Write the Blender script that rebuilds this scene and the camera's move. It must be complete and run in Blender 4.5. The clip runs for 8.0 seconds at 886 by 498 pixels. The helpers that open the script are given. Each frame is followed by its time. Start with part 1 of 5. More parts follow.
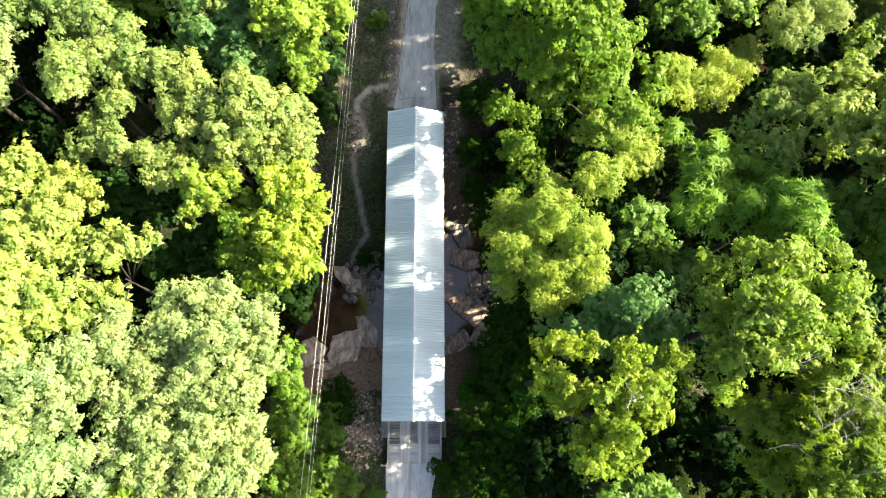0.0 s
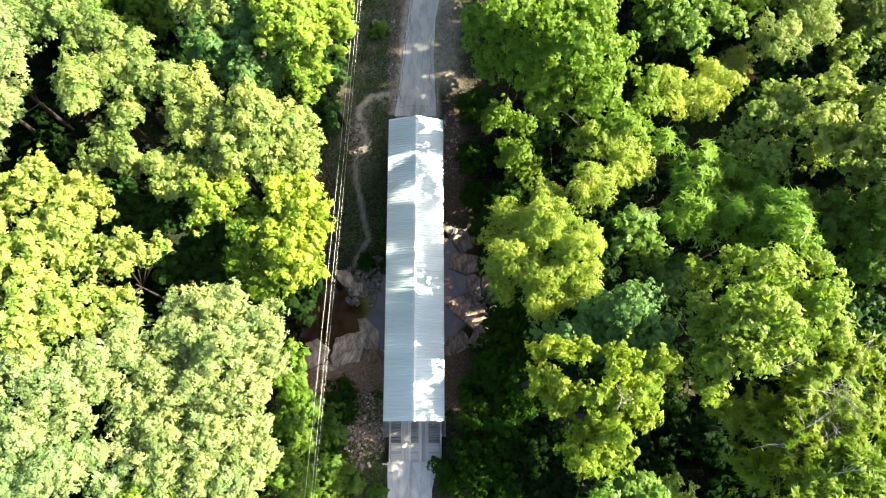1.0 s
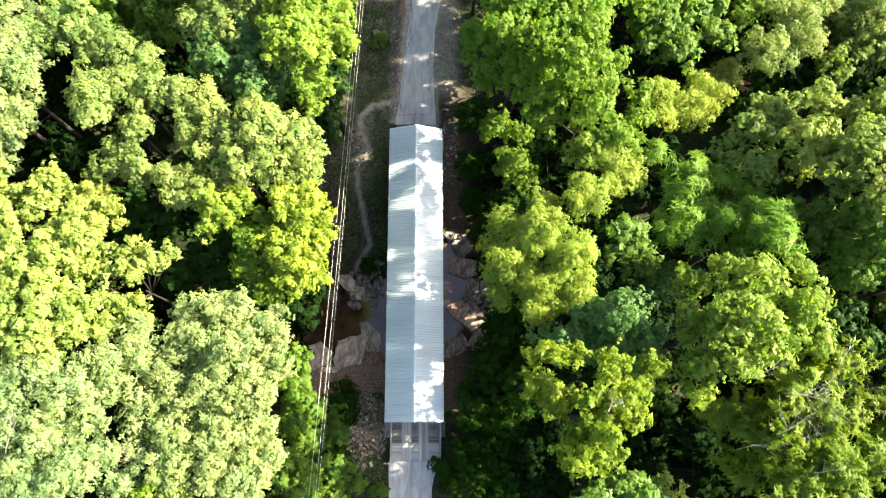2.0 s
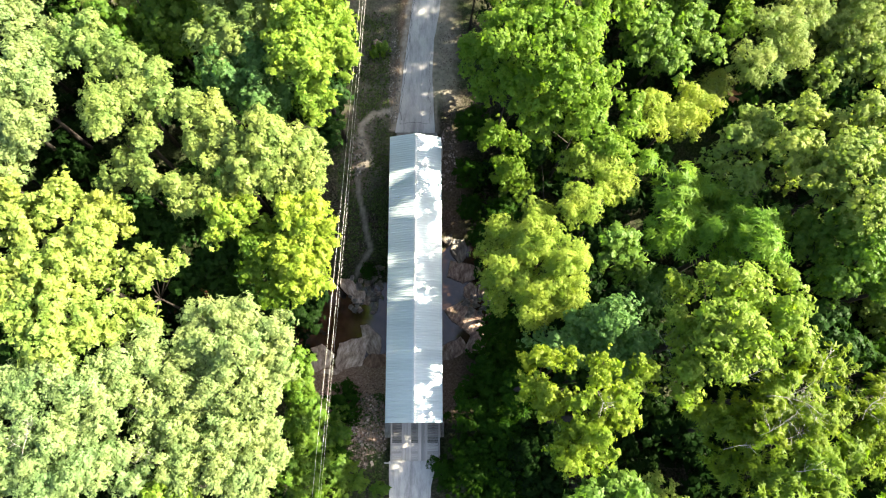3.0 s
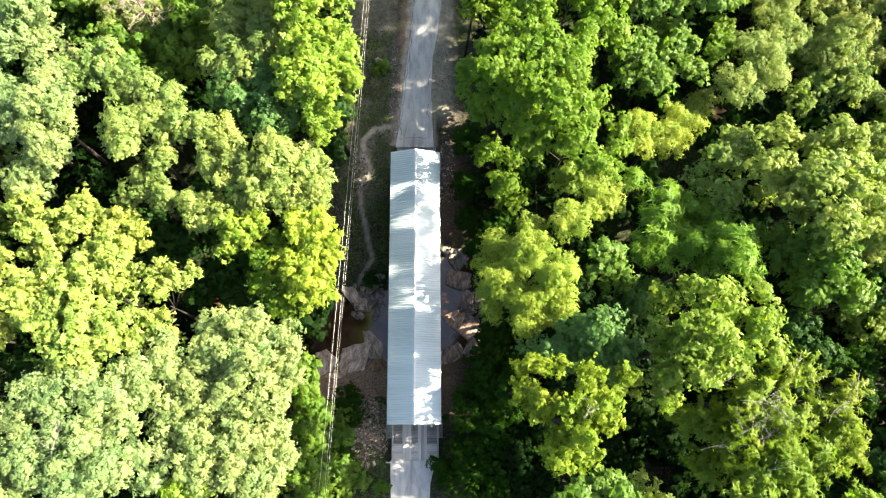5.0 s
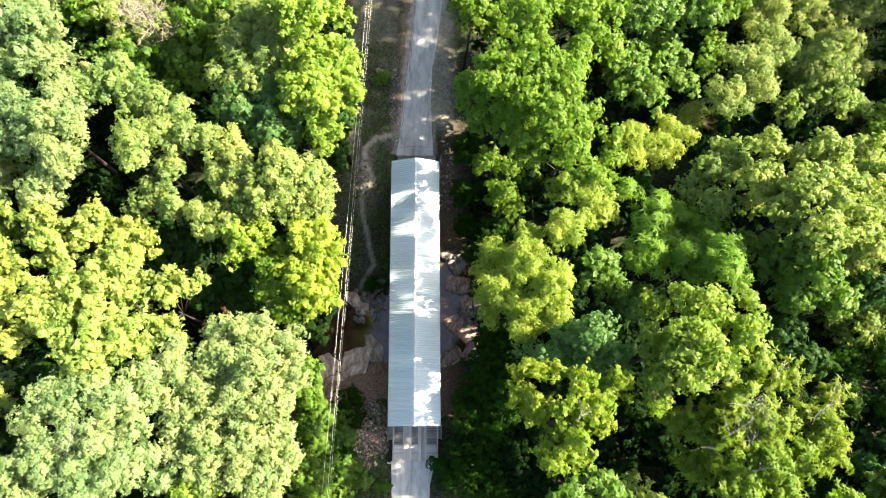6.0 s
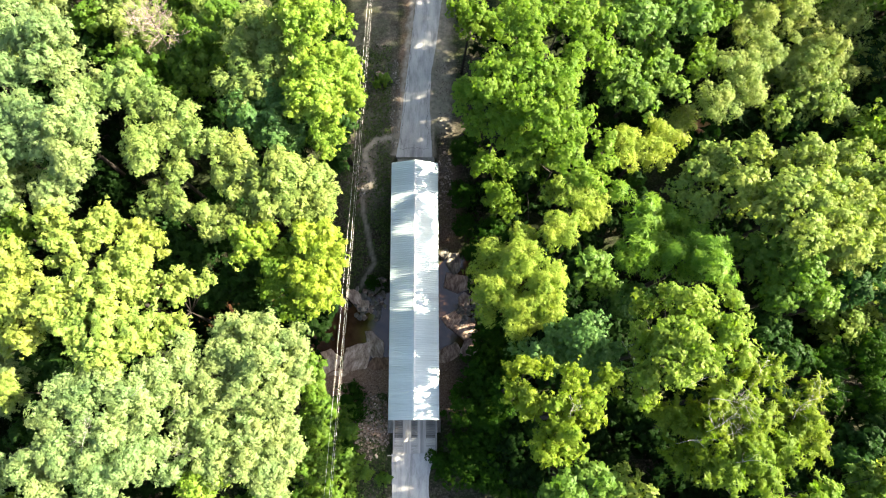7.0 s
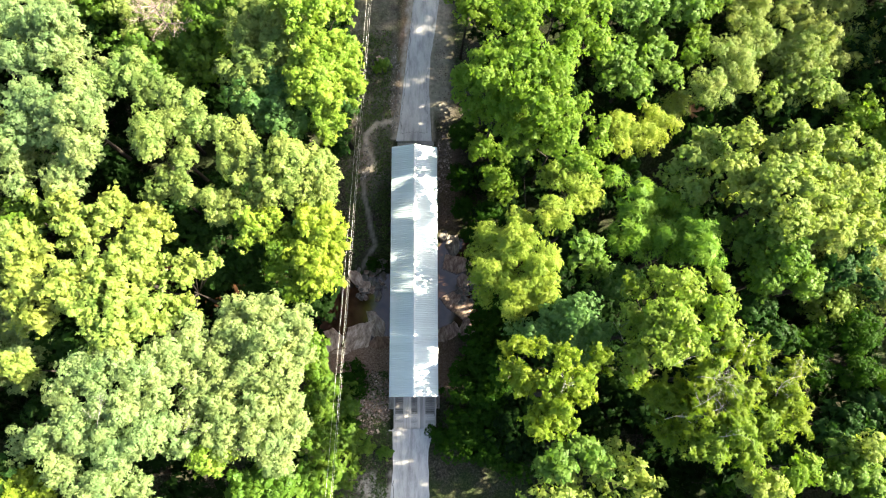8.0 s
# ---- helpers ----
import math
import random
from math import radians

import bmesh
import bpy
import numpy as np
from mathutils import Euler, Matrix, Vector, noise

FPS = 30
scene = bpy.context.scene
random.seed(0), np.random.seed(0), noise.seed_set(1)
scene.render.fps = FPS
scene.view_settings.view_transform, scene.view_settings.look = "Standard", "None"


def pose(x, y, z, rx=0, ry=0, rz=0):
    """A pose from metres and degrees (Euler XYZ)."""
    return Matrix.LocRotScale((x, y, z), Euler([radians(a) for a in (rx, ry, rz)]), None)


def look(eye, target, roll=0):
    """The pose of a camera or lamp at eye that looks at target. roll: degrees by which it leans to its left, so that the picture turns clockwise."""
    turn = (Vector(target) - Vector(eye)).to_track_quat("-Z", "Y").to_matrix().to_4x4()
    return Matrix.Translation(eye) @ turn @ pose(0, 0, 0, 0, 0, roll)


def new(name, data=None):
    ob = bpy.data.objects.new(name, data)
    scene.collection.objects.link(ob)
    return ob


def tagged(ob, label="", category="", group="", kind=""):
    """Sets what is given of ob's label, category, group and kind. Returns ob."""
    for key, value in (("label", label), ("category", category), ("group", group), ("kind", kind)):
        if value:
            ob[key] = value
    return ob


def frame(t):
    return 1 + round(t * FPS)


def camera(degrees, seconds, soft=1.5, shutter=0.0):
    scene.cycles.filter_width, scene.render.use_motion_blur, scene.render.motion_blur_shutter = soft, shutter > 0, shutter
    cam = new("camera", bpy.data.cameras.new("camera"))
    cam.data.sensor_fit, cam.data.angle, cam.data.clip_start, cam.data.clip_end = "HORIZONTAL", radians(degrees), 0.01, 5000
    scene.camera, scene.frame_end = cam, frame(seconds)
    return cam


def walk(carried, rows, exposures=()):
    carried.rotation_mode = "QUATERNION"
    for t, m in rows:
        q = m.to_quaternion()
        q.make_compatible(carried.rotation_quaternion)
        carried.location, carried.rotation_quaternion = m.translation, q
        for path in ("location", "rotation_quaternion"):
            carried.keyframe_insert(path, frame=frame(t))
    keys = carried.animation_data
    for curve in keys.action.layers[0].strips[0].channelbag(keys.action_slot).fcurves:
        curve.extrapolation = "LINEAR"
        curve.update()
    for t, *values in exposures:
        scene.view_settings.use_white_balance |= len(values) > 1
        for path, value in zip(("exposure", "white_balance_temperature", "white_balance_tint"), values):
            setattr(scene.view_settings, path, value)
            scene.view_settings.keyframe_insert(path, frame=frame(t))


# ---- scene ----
cam = camera(67.6, 8.0, soft=1.2)
PATH = [
    (0, (0.624, -1.138, 61.069), (0.689, -0.596, 59.145), 6.9),
    (0.5, (0.68, -1.084, 61.992), (0.742, -0.544, 60.067), 6.7),
    (1, (0.626, -1.007, 62.942), (0.69, -0.471, 61.017), 6.8),
    (1.5, (0.644, -0.913, 63.905), (0.707, -0.379, 61.978), 6.7),
    (3, (0.547, -0.663, 66.872), (0.615, -0.135, 64.944), 7.3),
    (3.5, (0.533, -0.61, 67.841), (0.602, -0.083, 65.912), 7.4),
    (4, (0.452, -0.544, 68.842), (0.523, -0.018, 66.913), 7.6),
    (4.5, (0.419, -0.508, 69.64), (0.492, 0.018, 67.712), 7.8),
    (6, (0.376, -0.333, 72.624), (0.45, 0.193, 70.696), 7.9),
    (6.5, (0.38, -0.24, 73.811), (0.455, 0.286, 71.883), 8.0),
    (7, (0.411, -0.229, 74.942), (0.486, 0.277, 73.009), 8.3),
    (7.5, (0.566, -0.138, 76.002), (0.637, 0.335, 74.06), 8.5),
    (8, (0.572, -0.222, 77.045), (0.644, 0.219, 75.096), 9.1),
]
walk(cam, [(t, look(eye, target, roll)) for t, eye, target, roll in PATH])

# ---- world, sun and exposure ----
SUN_EL, SUN_AZ = 36.0, 12.0          # degrees above the horizon; degrees from +x towards +y
scene.view_settings.exposure = 3.06
world = bpy.data.worlds.new("world")
scene.world = world
world.use_nodes = True
wt = world.node_tree
sky = wt.nodes.new("ShaderNodeTexSky")
sky.sky_type, sky.sun_disc = "NISHITA", False
sky.dust_density, sky.ozone_density = 3.5, 0.4
sky.sun_elevation, sky.sun_rotation = radians(SUN_EL), radians(90 - SUN_AZ)
wt.links.new(sky.outputs[0], wt.nodes["Background"].inputs[0])
wt.nodes["Background"].inputs[1].default_value = 0.068
lamp = bpy.data.lights.new("sun", "SUN")
lamp.energy, lamp.angle, lamp.color = 5.0, radians(0.8), (1.0, 0.90, 0.68)
sun = new("sun", lamp)
sun.matrix_world = look((math.cos(radians(SUN_AZ)) * math.cos(radians(SUN_EL)) * 200, math.sin(radians(SUN_AZ)) * math.cos(radians(SUN_EL)) * 200, math.sin(radians(SUN_EL)) * 200), (0, 0, 0))


# ---- materials ----
def material(name):
    m = bpy.data.materials.new(name)
    m.use_nodes = True
    return m, m.node_tree.nodes, m.node_tree.links, m.node_tree.nodes["Principled BSDF"]


def ramp(nodes, links, value, stops):
    r = nodes.new("ShaderNodeValToRGB")
    while len(r.color_ramp.elements) < len(stops):
        r.color_ramp.elements.new(0.5)
    for e, (p, c) in zip(r.color_ramp.elements, stops):
        e.position, e.color = p, (*c, 1)
    links.new(value, r.inputs[0])
    return r.outputs[0]


def noise_tex(nodes, links, scale, detail=4.0, rough=0.55, coord="Object", stretch=(1, 1, 1)):
    c = nodes.new("ShaderNodeTexCoord")
    mp = nodes.new("ShaderNodeMapping")
    mp.inputs["Scale"].default_value = stretch
    n = nodes.new("ShaderNodeTexNoise")
    n.inputs["Scale"].default_value, n.inputs["Detail"].default_value, n.inputs["Roughness"].default_value = scale, detail, rough
    links.new(c.outputs[coord], mp.inputs[0])
    links.new(mp.outputs[0], n.inputs["Vector"])
    return n.outputs["Fac"]


def mixed(nodes, links, fac, a, b, blend="MIX"):
    m = nodes.new("ShaderNodeMix")
    m.data_type, m.blend_type = "RGBA", blend
    for socket, v in ((m.inputs[0], fac), (m.inputs[6], a), (m.inputs[7], b)):
        if isinstance(v, bpy.types.NodeSocket):
            links.new(v, socket)
        elif isinstance(v, tuple):
            socket.default_value = (*v, 1)
        else:
            socket.default_value = v
    return m.outputs[2]


def bump(nodes, links, height, strength, distance, bsdf):
    b = nodes.new("ShaderNodeBump")
    b.inputs["Strength"].default_value, b.inputs["Distance"].default_value = strength, distance
    links.new(height, b.inputs["Height"])
    links.new(b.outputs[0], bsdf.inputs["Normal"])


def leaf_material(name, dark, light, through_light=0.5, gloss=0.2):
    m, nodes, links, bsdf = material(name)
    geo = nodes.new("ShaderNodeNewGeometry")
    info = nodes.new("ShaderNodeObjectInfo")
    base = ramp(nodes, links, geo.outputs["Random Per Island"], [(-0.0, tuple(a * 0.75 + b * 0.25 for a, b in zip(dark, light))), (1.0, tuple(a * 0.2 + b * 0.8 for a, b in zip(dark, light)))])
    patch = noise_tex(nodes, links, 0.55, 3.0)
    tint = ramp(nodes, links, patch, [(0.3, (0.80, 0.92, 0.85)), (0.7, (1.18, 1.06, 0.95))])
    col = mixed(nodes, links, 1.0, base, tint, "MULTIPLY")
    own = ramp(nodes, links, info.outputs["Random"], [(0.0, (0.88, 0.95, 0.95)), (1.0, (1.12, 1.05, 0.95))])
    col = mixed(nodes, links, 1.0, col, own, "MULTIPLY")
    links.new(col, bsdf.inputs["Base Color"])
    bsdf.inputs["Roughness"].default_value = 0.5
    bsdf.inputs["Specular IOR Level"].default_value = gloss
    tr = nodes.new("ShaderNodeBsdfTranslucent")
    links.new(mixed(nodes, links, 1.0, col, (1.02, 1.12, 0.55), "MULTIPLY"), tr.inputs[0])
    mx = nodes.new("ShaderNodeMixShader")
    mx.inputs[0].default_value = through_light
    links.new(bsdf.outputs[0], mx.inputs[1])
    links.new(tr.outputs[0], mx.inputs[2])
    links.new(mx.outputs[0], nodes["Material Output"].inputs[0])
    return m


LEAVES = {
    "A": leaf_material("leaf_fresh_green", (0.118, 0.178, 0.046), (0.194, 0.252, 0.076)),
    "B": leaf_material("leaf_bright_green", (0.092, 0.184, 0.018), (0.190, 0.290, 0.038), 0.65),
    "Y": leaf_material("leaf_yellow_green", (0.126, 0.203, 0.020), (0.214, 0.290, 0.040)),
    "V": leaf_material("leaf_pale_yellow", (0.168, 0.228, 0.042), (0.246, 0.308, 0.082)),
    "Y2": leaf_material("leaf_lime_green", (0.116, 0.180, 0.013), (0.208, 0.273, 0.025), 0.58),
    "P": leaf_material("leaf_pale_green", (0.141, 0.206, 0.078), (0.193, 0.262, 0.116)),
    # D: deep green, darkened further to carry shade below and between crowns
    "D": leaf_material("leaf_deep_shade_green", (0.014, 0.044, 0.010), (0.038, 0.085, 0.019), 0.5, 0.08),
    # D2: the bluish cast of sky-lit shade is mixed into the green
    "D2": leaf_material("leaf_sky_shade_green", (0.064, 0.148, 0.040), (0.138, 0.236, 0.076), 0.58),
    "M": leaf_material("leaf_clear_green", (0.072, 0.150, 0.022), (0.150, 0.240, 0.044), 0.58),
    # E: green lowered below leaf albedo so the bank's shade is in the colour
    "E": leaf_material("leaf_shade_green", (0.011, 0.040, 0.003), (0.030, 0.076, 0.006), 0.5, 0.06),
    # U: near-black albedo carries the deep shade between the crowns
    "U": leaf_material("leaf_gap_shade", (0.005, 0.015, 0.003), (0.011, 0.027, 0.006), 0.4, 0.03),
    "L": leaf_material("leaf_mid_green", (0.051, 0.120, 0.013), (0.118, 0.201, 0.024)),
    "W": leaf_material("leaf_willow_green", (0.162, 0.232, 0.031), (0.268, 0.342, 0.056), 0.58),
    "W2": leaf_material("leaf_olive_green", (0.154, 0.210, 0.053), (0.255, 0.312, 0.098), 0.58),
    "G": leaf_material("leaf_star_green", (0.078, 0.168, 0.015), (0.185, 0.298, 0.033), 0.58),
    "S": leaf_material("leaf_sage_green", (0.136, 0.198, 0.043), (0.266, 0.326, 0.081), 0.58),
    "N": leaf_material("leaf_luminous_green", (0.114, 0.188, 0.023), (0.232, 0.310, 0.047), 0.6),
    "C": leaf_material("needle_green", (0.084, 0.146, 0.011), (0.175, 0.241, 0.022), 0.58),
}


def bark_material(name, a, b):
    m, nodes, links, bsdf = material(name)
    n = noise_tex(nodes, links, 6.0, 6.0, 0.65, stretch=(1, 1, 0.25))
    links.new(ramp(nodes, links, n, [(0.3, a), (0.7, b)]), bsdf.inputs["Base Color"])
    bsdf.inputs["Roughness"].default_value = 0.9
    bsdf.inputs["Specular IOR Level"].default_value = 0.08
    bump(nodes, links, n, 0.7, 0.03, bsdf)
    return m


BARK = bark_material("bark", (0.014, 0.012, 0.010), (0.045, 0.039, 0.033))
TWIG = bark_material("dead_twig", (0.15, 0.11, 0.10), (0.32, 0.245, 0.225))
PALE_BARK = bark_material("dead_wood", (0.20, 0.18, 0.16), (0.38, 0.35, 0.32))


def attribute(nodes, name):
    a = nodes.new("ShaderNodeAttribute")
    a.attribute_name = name
    return a.outputs["Fac"]


def ground_material():
    m, nodes, links, bsdf = material("woodland_floor")
    fine = noise_tex(nodes, links, 4.6, 10.0, 0.8)
    wide = noise_tex(nodes, links, 0.22, 5.0, 0.6)
    litter = ramp(nodes, links, fine, [(0.36, (0.009, 0.007, 0.005)), (0.50, (0.031, 0.027, 0.019)), (0.64, (0.102, 0.091, 0.068))])
    moss = ramp(nodes, links, fine, [(0.36, (0.007, 0.011, 0.004)), (0.5, (0.024, 0.034, 0.012)), (0.66, (0.066, 0.078, 0.034))])
    col = mixed(nodes, links, ramp(nodes, links, wide, [(0.40, (0, 0, 0)), (0.56, (1, 1, 1))]), litter, moss)
    gravel = ramp(nodes, links, noise_tex(nodes, links, 5.5, 6.0, 0.8), [(0.35, (0.095, 0.055, 0.036)), (0.52, (0.25, 0.163, 0.113)), (0.66, (0.45, 0.345, 0.265))])
    col = mixed(nodes, links, attribute(nodes, "gravel"), col, gravel)
    trod = ramp(nodes, links, noise_tex(nodes, links, 2.2, 6.0, 0.6), [(0.3, (0.20, 0.173, 0.140)), (0.7, (0.40, 0.36, 0.305))])
    col = mixed(nodes, links, attribute(nodes, "trail"), col, trod)
    links.new(col, bsdf.inputs["Base Color"])
    bsdf.inputs["Roughness"].default_value = 0.95
    bsdf.inputs["Specular IOR Level"].default_value = 0.1
    bump(nodes, links, fine, 0.8, 0.08, bsdf)
    return m


def stone_material(name, a, b, c, scale=1.2, each=False):
    m, nodes, links, bsdf = material(name)
    n = noise_tex(nodes, links, scale, 10.0, 0.75, stretch=(1.0, 0.45, 1.0))
    col = ramp(nodes, links, n, [(0.38, a), (0.5, b), (0.62, c)])
    info = nodes.new("ShaderNodeObjectInfo")
    own = ramp(nodes, links, info.outputs["Random"], [(0.0, (0.8, 0.8, 0.8)), (1.0, (1.2, 1.17, 1.12))])
    if each:
        geo = nodes.new("ShaderNodeNewGeometry")
        own = ramp(nodes, links, geo.outputs["Random Per Island"], [(0.0, (0.30, 0.29, 0.28)), (0.55, (0.75, 0.72, 0.69)), (0.85, (1.1, 1.08, 1.04)), (1.0, (1.9, 1.88, 1.84))])
    links.new(mixed(nodes, links, 1.0, col, own, "MULTIPLY"), bsdf.inputs["Base Color"])
    bsdf.inputs["Roughness"].default_value = 0.8
    bump(nodes, links, noise_tex(nodes, links, scale * 3, 10.0, 0.8, stretch=(1.0, 0.4, 1.0)), 0.6, 0.10, bsdf)
    return m


ROCK = stone_material("creek_rock", (0.09, 0.055, 0.040), (0.26, 0.18, 0.14), (0.48, 0.38, 0.31), 2.4)
PALE_ROCK = stone_material("pale_creek_rock", (0.15, 0.100, 0.072), (0.37, 0.275, 0.21), (0.60, 0.49, 0.40), 2.0)
DARK_ROCK = stone_material("wet_rock", (0.05, 0.045, 0.04), (0.13, 0.115, 0.10), (0.26, 0.24, 0.21), 2.0)
RUBBLE = stone_material("bank_rubble", (0.15, 0.105, 0.080), (0.29, 0.22, 0.18), (0.42, 0.35, 0.30), 1.5, True)
GREY_STONES = stone_material("grey_stones", (0.08, 0.073, 0.064), (0.17, 0.156, 0.138), (0.27, 0.25, 0.225), 1.5, True)
MUD = stone_material("red_mud", (0.07, 0.038, 0.022), (0.17, 0.095, 0.058), (0.31, 0.19, 0.125), 2.2)
EARTH = stone_material("red_earth", (0.22, 0.09, 0.05), (0.36, 0.16, 0.10), (0.46, 0.25, 0.17), 1.0)
MASONRY = stone_material("abutment_stone", (0.16, 0.15, 0.13), (0.27, 0.25, 0.22), (0.38, 0.36, 0.32), 2.5)


def road_material(name, a, b, light):
    m, nodes, links, bsdf = material(name)
    wide = noise_tex(nodes, links, 0.35, 5.0, 0.6, stretch=(1.6, 0.5, 1))
    fine = noise_tex(nodes, links, 14.0, 6.0, 0.75)
    col = ramp(nodes, links, wide, [(0.3, a), (0.7, b)])
    col = mixed(nodes, links, ramp(nodes, links, fine, [(0.45, (0, 0, 0)), (0.75, (0.7, 0.7, 0.7))]), col, light)
    stain = noise_tex(nodes, links, 0.8, 8.0, 0.7, stretch=(1.5, 0.35, 1))
    col = mixed(nodes, links, 1.0, col, ramp(nodes, links, stain, [(0.36, (0.62, 0.62, 0.63)), (0.52, (1, 1, 1)), (0.66, (1.12, 1.10, 1.06))]), "MULTIPLY")
    links.new(col, bsdf.inputs["Base Color"])
    bsdf.inputs["Roughness"].default_value = 0.85
    bump(nodes, links, fine, 0.4, 0.01, bsdf)
    return m


ASPHALT = road_material("worn_asphalt", (0.25, 0.245, 0.24), (0.37, 0.365, 0.36), (0.46, 0.45, 0.44))
CONCRETE = road_material("pale_concrete", (0.31, 0.30, 0.285), (0.43, 0.42, 0.405), (0.52, 0.51, 0.49))
TAR = road_material("tar", (0.02, 0.02, 0.02), (0.03, 0.03, 0.03), (0.05, 0.05, 0.05))


def metal_roof_material(name, low, high):
    m, nodes, links, bsdf = material(name)
    streak = noise_tex(nodes, links, 1.3, 5.0, 0.6, coord="Generated", stretch=(0.5, 6, 1))
    info = nodes.new("ShaderNodeObjectInfo")
    col = ramp(nodes, links, streak, [(0.3, low), (0.7, high)])
    own = ramp(nodes, links, info.outputs["Random"], [(0.0, (0.90, 0.91, 0.92)), (1.0, (1.05, 1.05, 1.05))])
    links.new(mixed(nodes, links, 1.0, col, own, "MULTIPLY"), bsdf.inputs["Base Color"])
    bsdf.inputs["Metallic"].default_value = 0.45
    links.new(ramp(nodes, links, streak, [(0.3, (0.5, 0.5, 0.5)), (0.7, (0.42, 0.42, 0.42))]), bsdf.inputs["Roughness"])
    return m


SHEET = metal_roof_material("galvanised_sheet", (0.465, 0.535, 0.556), (0.560, 0.632, 0.648))
# roof metal in a paler colour, for the sky reflected by the flat ridge
CAP = metal_roof_material("sky_bright_ridge_sheet", (0.55, 0.575, 0.585), (0.68, 0.70, 0.70))


def wood_material(name, a, b, axis):
    m, nodes, links, bsdf = material(name)
    n = noise_tex(nodes, links, 2.5, 7.0, 0.65, stretch=tuple(0.15 if i == axis else 3.0 for i in range(3)))
    info = nodes.new("ShaderNodeObjectInfo")
    own = ramp(nodes, links, info.outputs["Random"], [(0.0, (0.78, 0.78, 0.78)), (1.0, (1.18, 1.17, 1.14))])
    links.new(mixed(nodes, links, 1.0, ramp(nodes, links, n, [(0.3, a), (0.7, b)]), own, "MULTIPLY"), bsdf.inputs["Base Color"])
    bsdf.inputs["Roughness"].default_value = 0.85
    bump(nodes, links, n, 0.4, 0.01, bsdf)
    return m


PLANK_X = wood_material("grey_plank_across", (0.11, 0.105, 0.10), (0.29, 0.28, 0.265), 0)
PLANK_Y = wood_material("grey_plank_along", (0.24, 0.23, 0.215), (0.44, 0.42, 0.40), 1)
DUSTY_X = wood_material("dusty_plank_across", (0.30, 0.285, 0.265), (0.52, 0.50, 0.47), 0)
DUSTY_Y = wood_material("dusty_plank_along", (0.34, 0.32, 0.295), (0.54, 0.515, 0.485), 1)
SIDING = wood_material("brown_siding", (0.09, 0.06, 0.045), (0.19, 0.14, 0.11), 2)


def water_material():
    m, nodes, links, bsdf = material("creek_water")
    n = noise_tex(nodes, links, 0.5, 4.0)
    links.new(ramp(nodes, links, n, [(0.35, (0.026, 0.013, 0.007)), (0.65, (0.066, 0.034, 0.019))]), bsdf.inputs["Base Color"])
    bsdf.inputs["Roughness"].default_value = 0.06
    bsdf.inputs["IOR"].default_value = 1.33
    bsdf.inputs["Specular IOR Level"].default_value = 1.0
    bump(nodes, links, noise_tex(nodes, links, 2.6, 3.0), 0.12, 0.05, bsdf)
    return m


WATER = water_material()
WIRE = material("aluminium_wire")[0]
WIRE.node_tree.nodes["Principled BSDF"].inputs["Base Color"].default_value = (0.74, 0.71, 0.64, 1)
WIRE.node_tree.nodes["Principled BSDF"].inputs["Roughness"].default_value = 0.5
WIRE.node_tree.nodes["Principled BSDF"].inputs["Metallic"].default_value = 0.3


# ---- building helpers ----
def mesh_from(name, verts, faces, mat, smooth=False):
    me = bpy.data.meshes.new(name)
    me.from_pydata([tuple(v) for v in verts], [], faces)
    me.materials.append(mat)
    if smooth:
        me.polygons.foreach_set("use_smooth", [True] * len(me.polygons))
    me.update()
    return me


def part(name, me, parent, at=None, label=""):
    ob = new(name, me)
    ob.parent = parent
    if at is not None:
        ob.matrix_local = at
    return tagged(ob, label)


def box_mesh(name, sx, sy, sz, mat, bevel=0.01):
    bm = bmesh.new()
    bmesh.ops.create_cube(bm, size=1.0)
    bmesh.ops.scale(bm, vec=(sx, sy, sz), verts=bm.verts)
    if bevel:
        bmesh.ops.bevel(bm, geom=bm.edges[:], offset=bevel, segments=1, affect="EDGES")
    me = bpy.data.meshes.new(name)
    bm.to_mesh(me)
    bm.free()
    me.materials.append(mat)
    return me


def tube(points, radii, sides=6):
    """Vertices and faces of a tapered tube along points."""
    verts, faces = [], []
    for i, p in enumerate(points):
        a, b = points[max(i - 1, 0)], points[min(i + 1, len(points) - 1)]
        q = (b - a).to_track_quat("Z", "Y")
        for k in range(sides):
            t = 2 * math.pi * k / sides
            verts.append(p + q @ Vector((math.cos(t) * radii[i], math.sin(t) * radii[i], 0)))
    for i in range(len(points) - 1):
        for k in range(sides):
            n = (k + 1) % sides
            faces.append((i * sides + k, i * sides + n, (i + 1) * sides + n, (i + 1) * sides + k))
    faces.append(tuple(range(sides - 1, -1, -1)))
    faces.append(tuple((len(points) - 1) * sides + k for k in range(sides)))
    return verts, faces


# ---- the lie of the land ----
WATER_Z = -5.35


def smooth(a, b, v):
    t = min(max((v - a) / (b - a), 0.0), 1.0)
    return t * t * (3 - 2 * t)


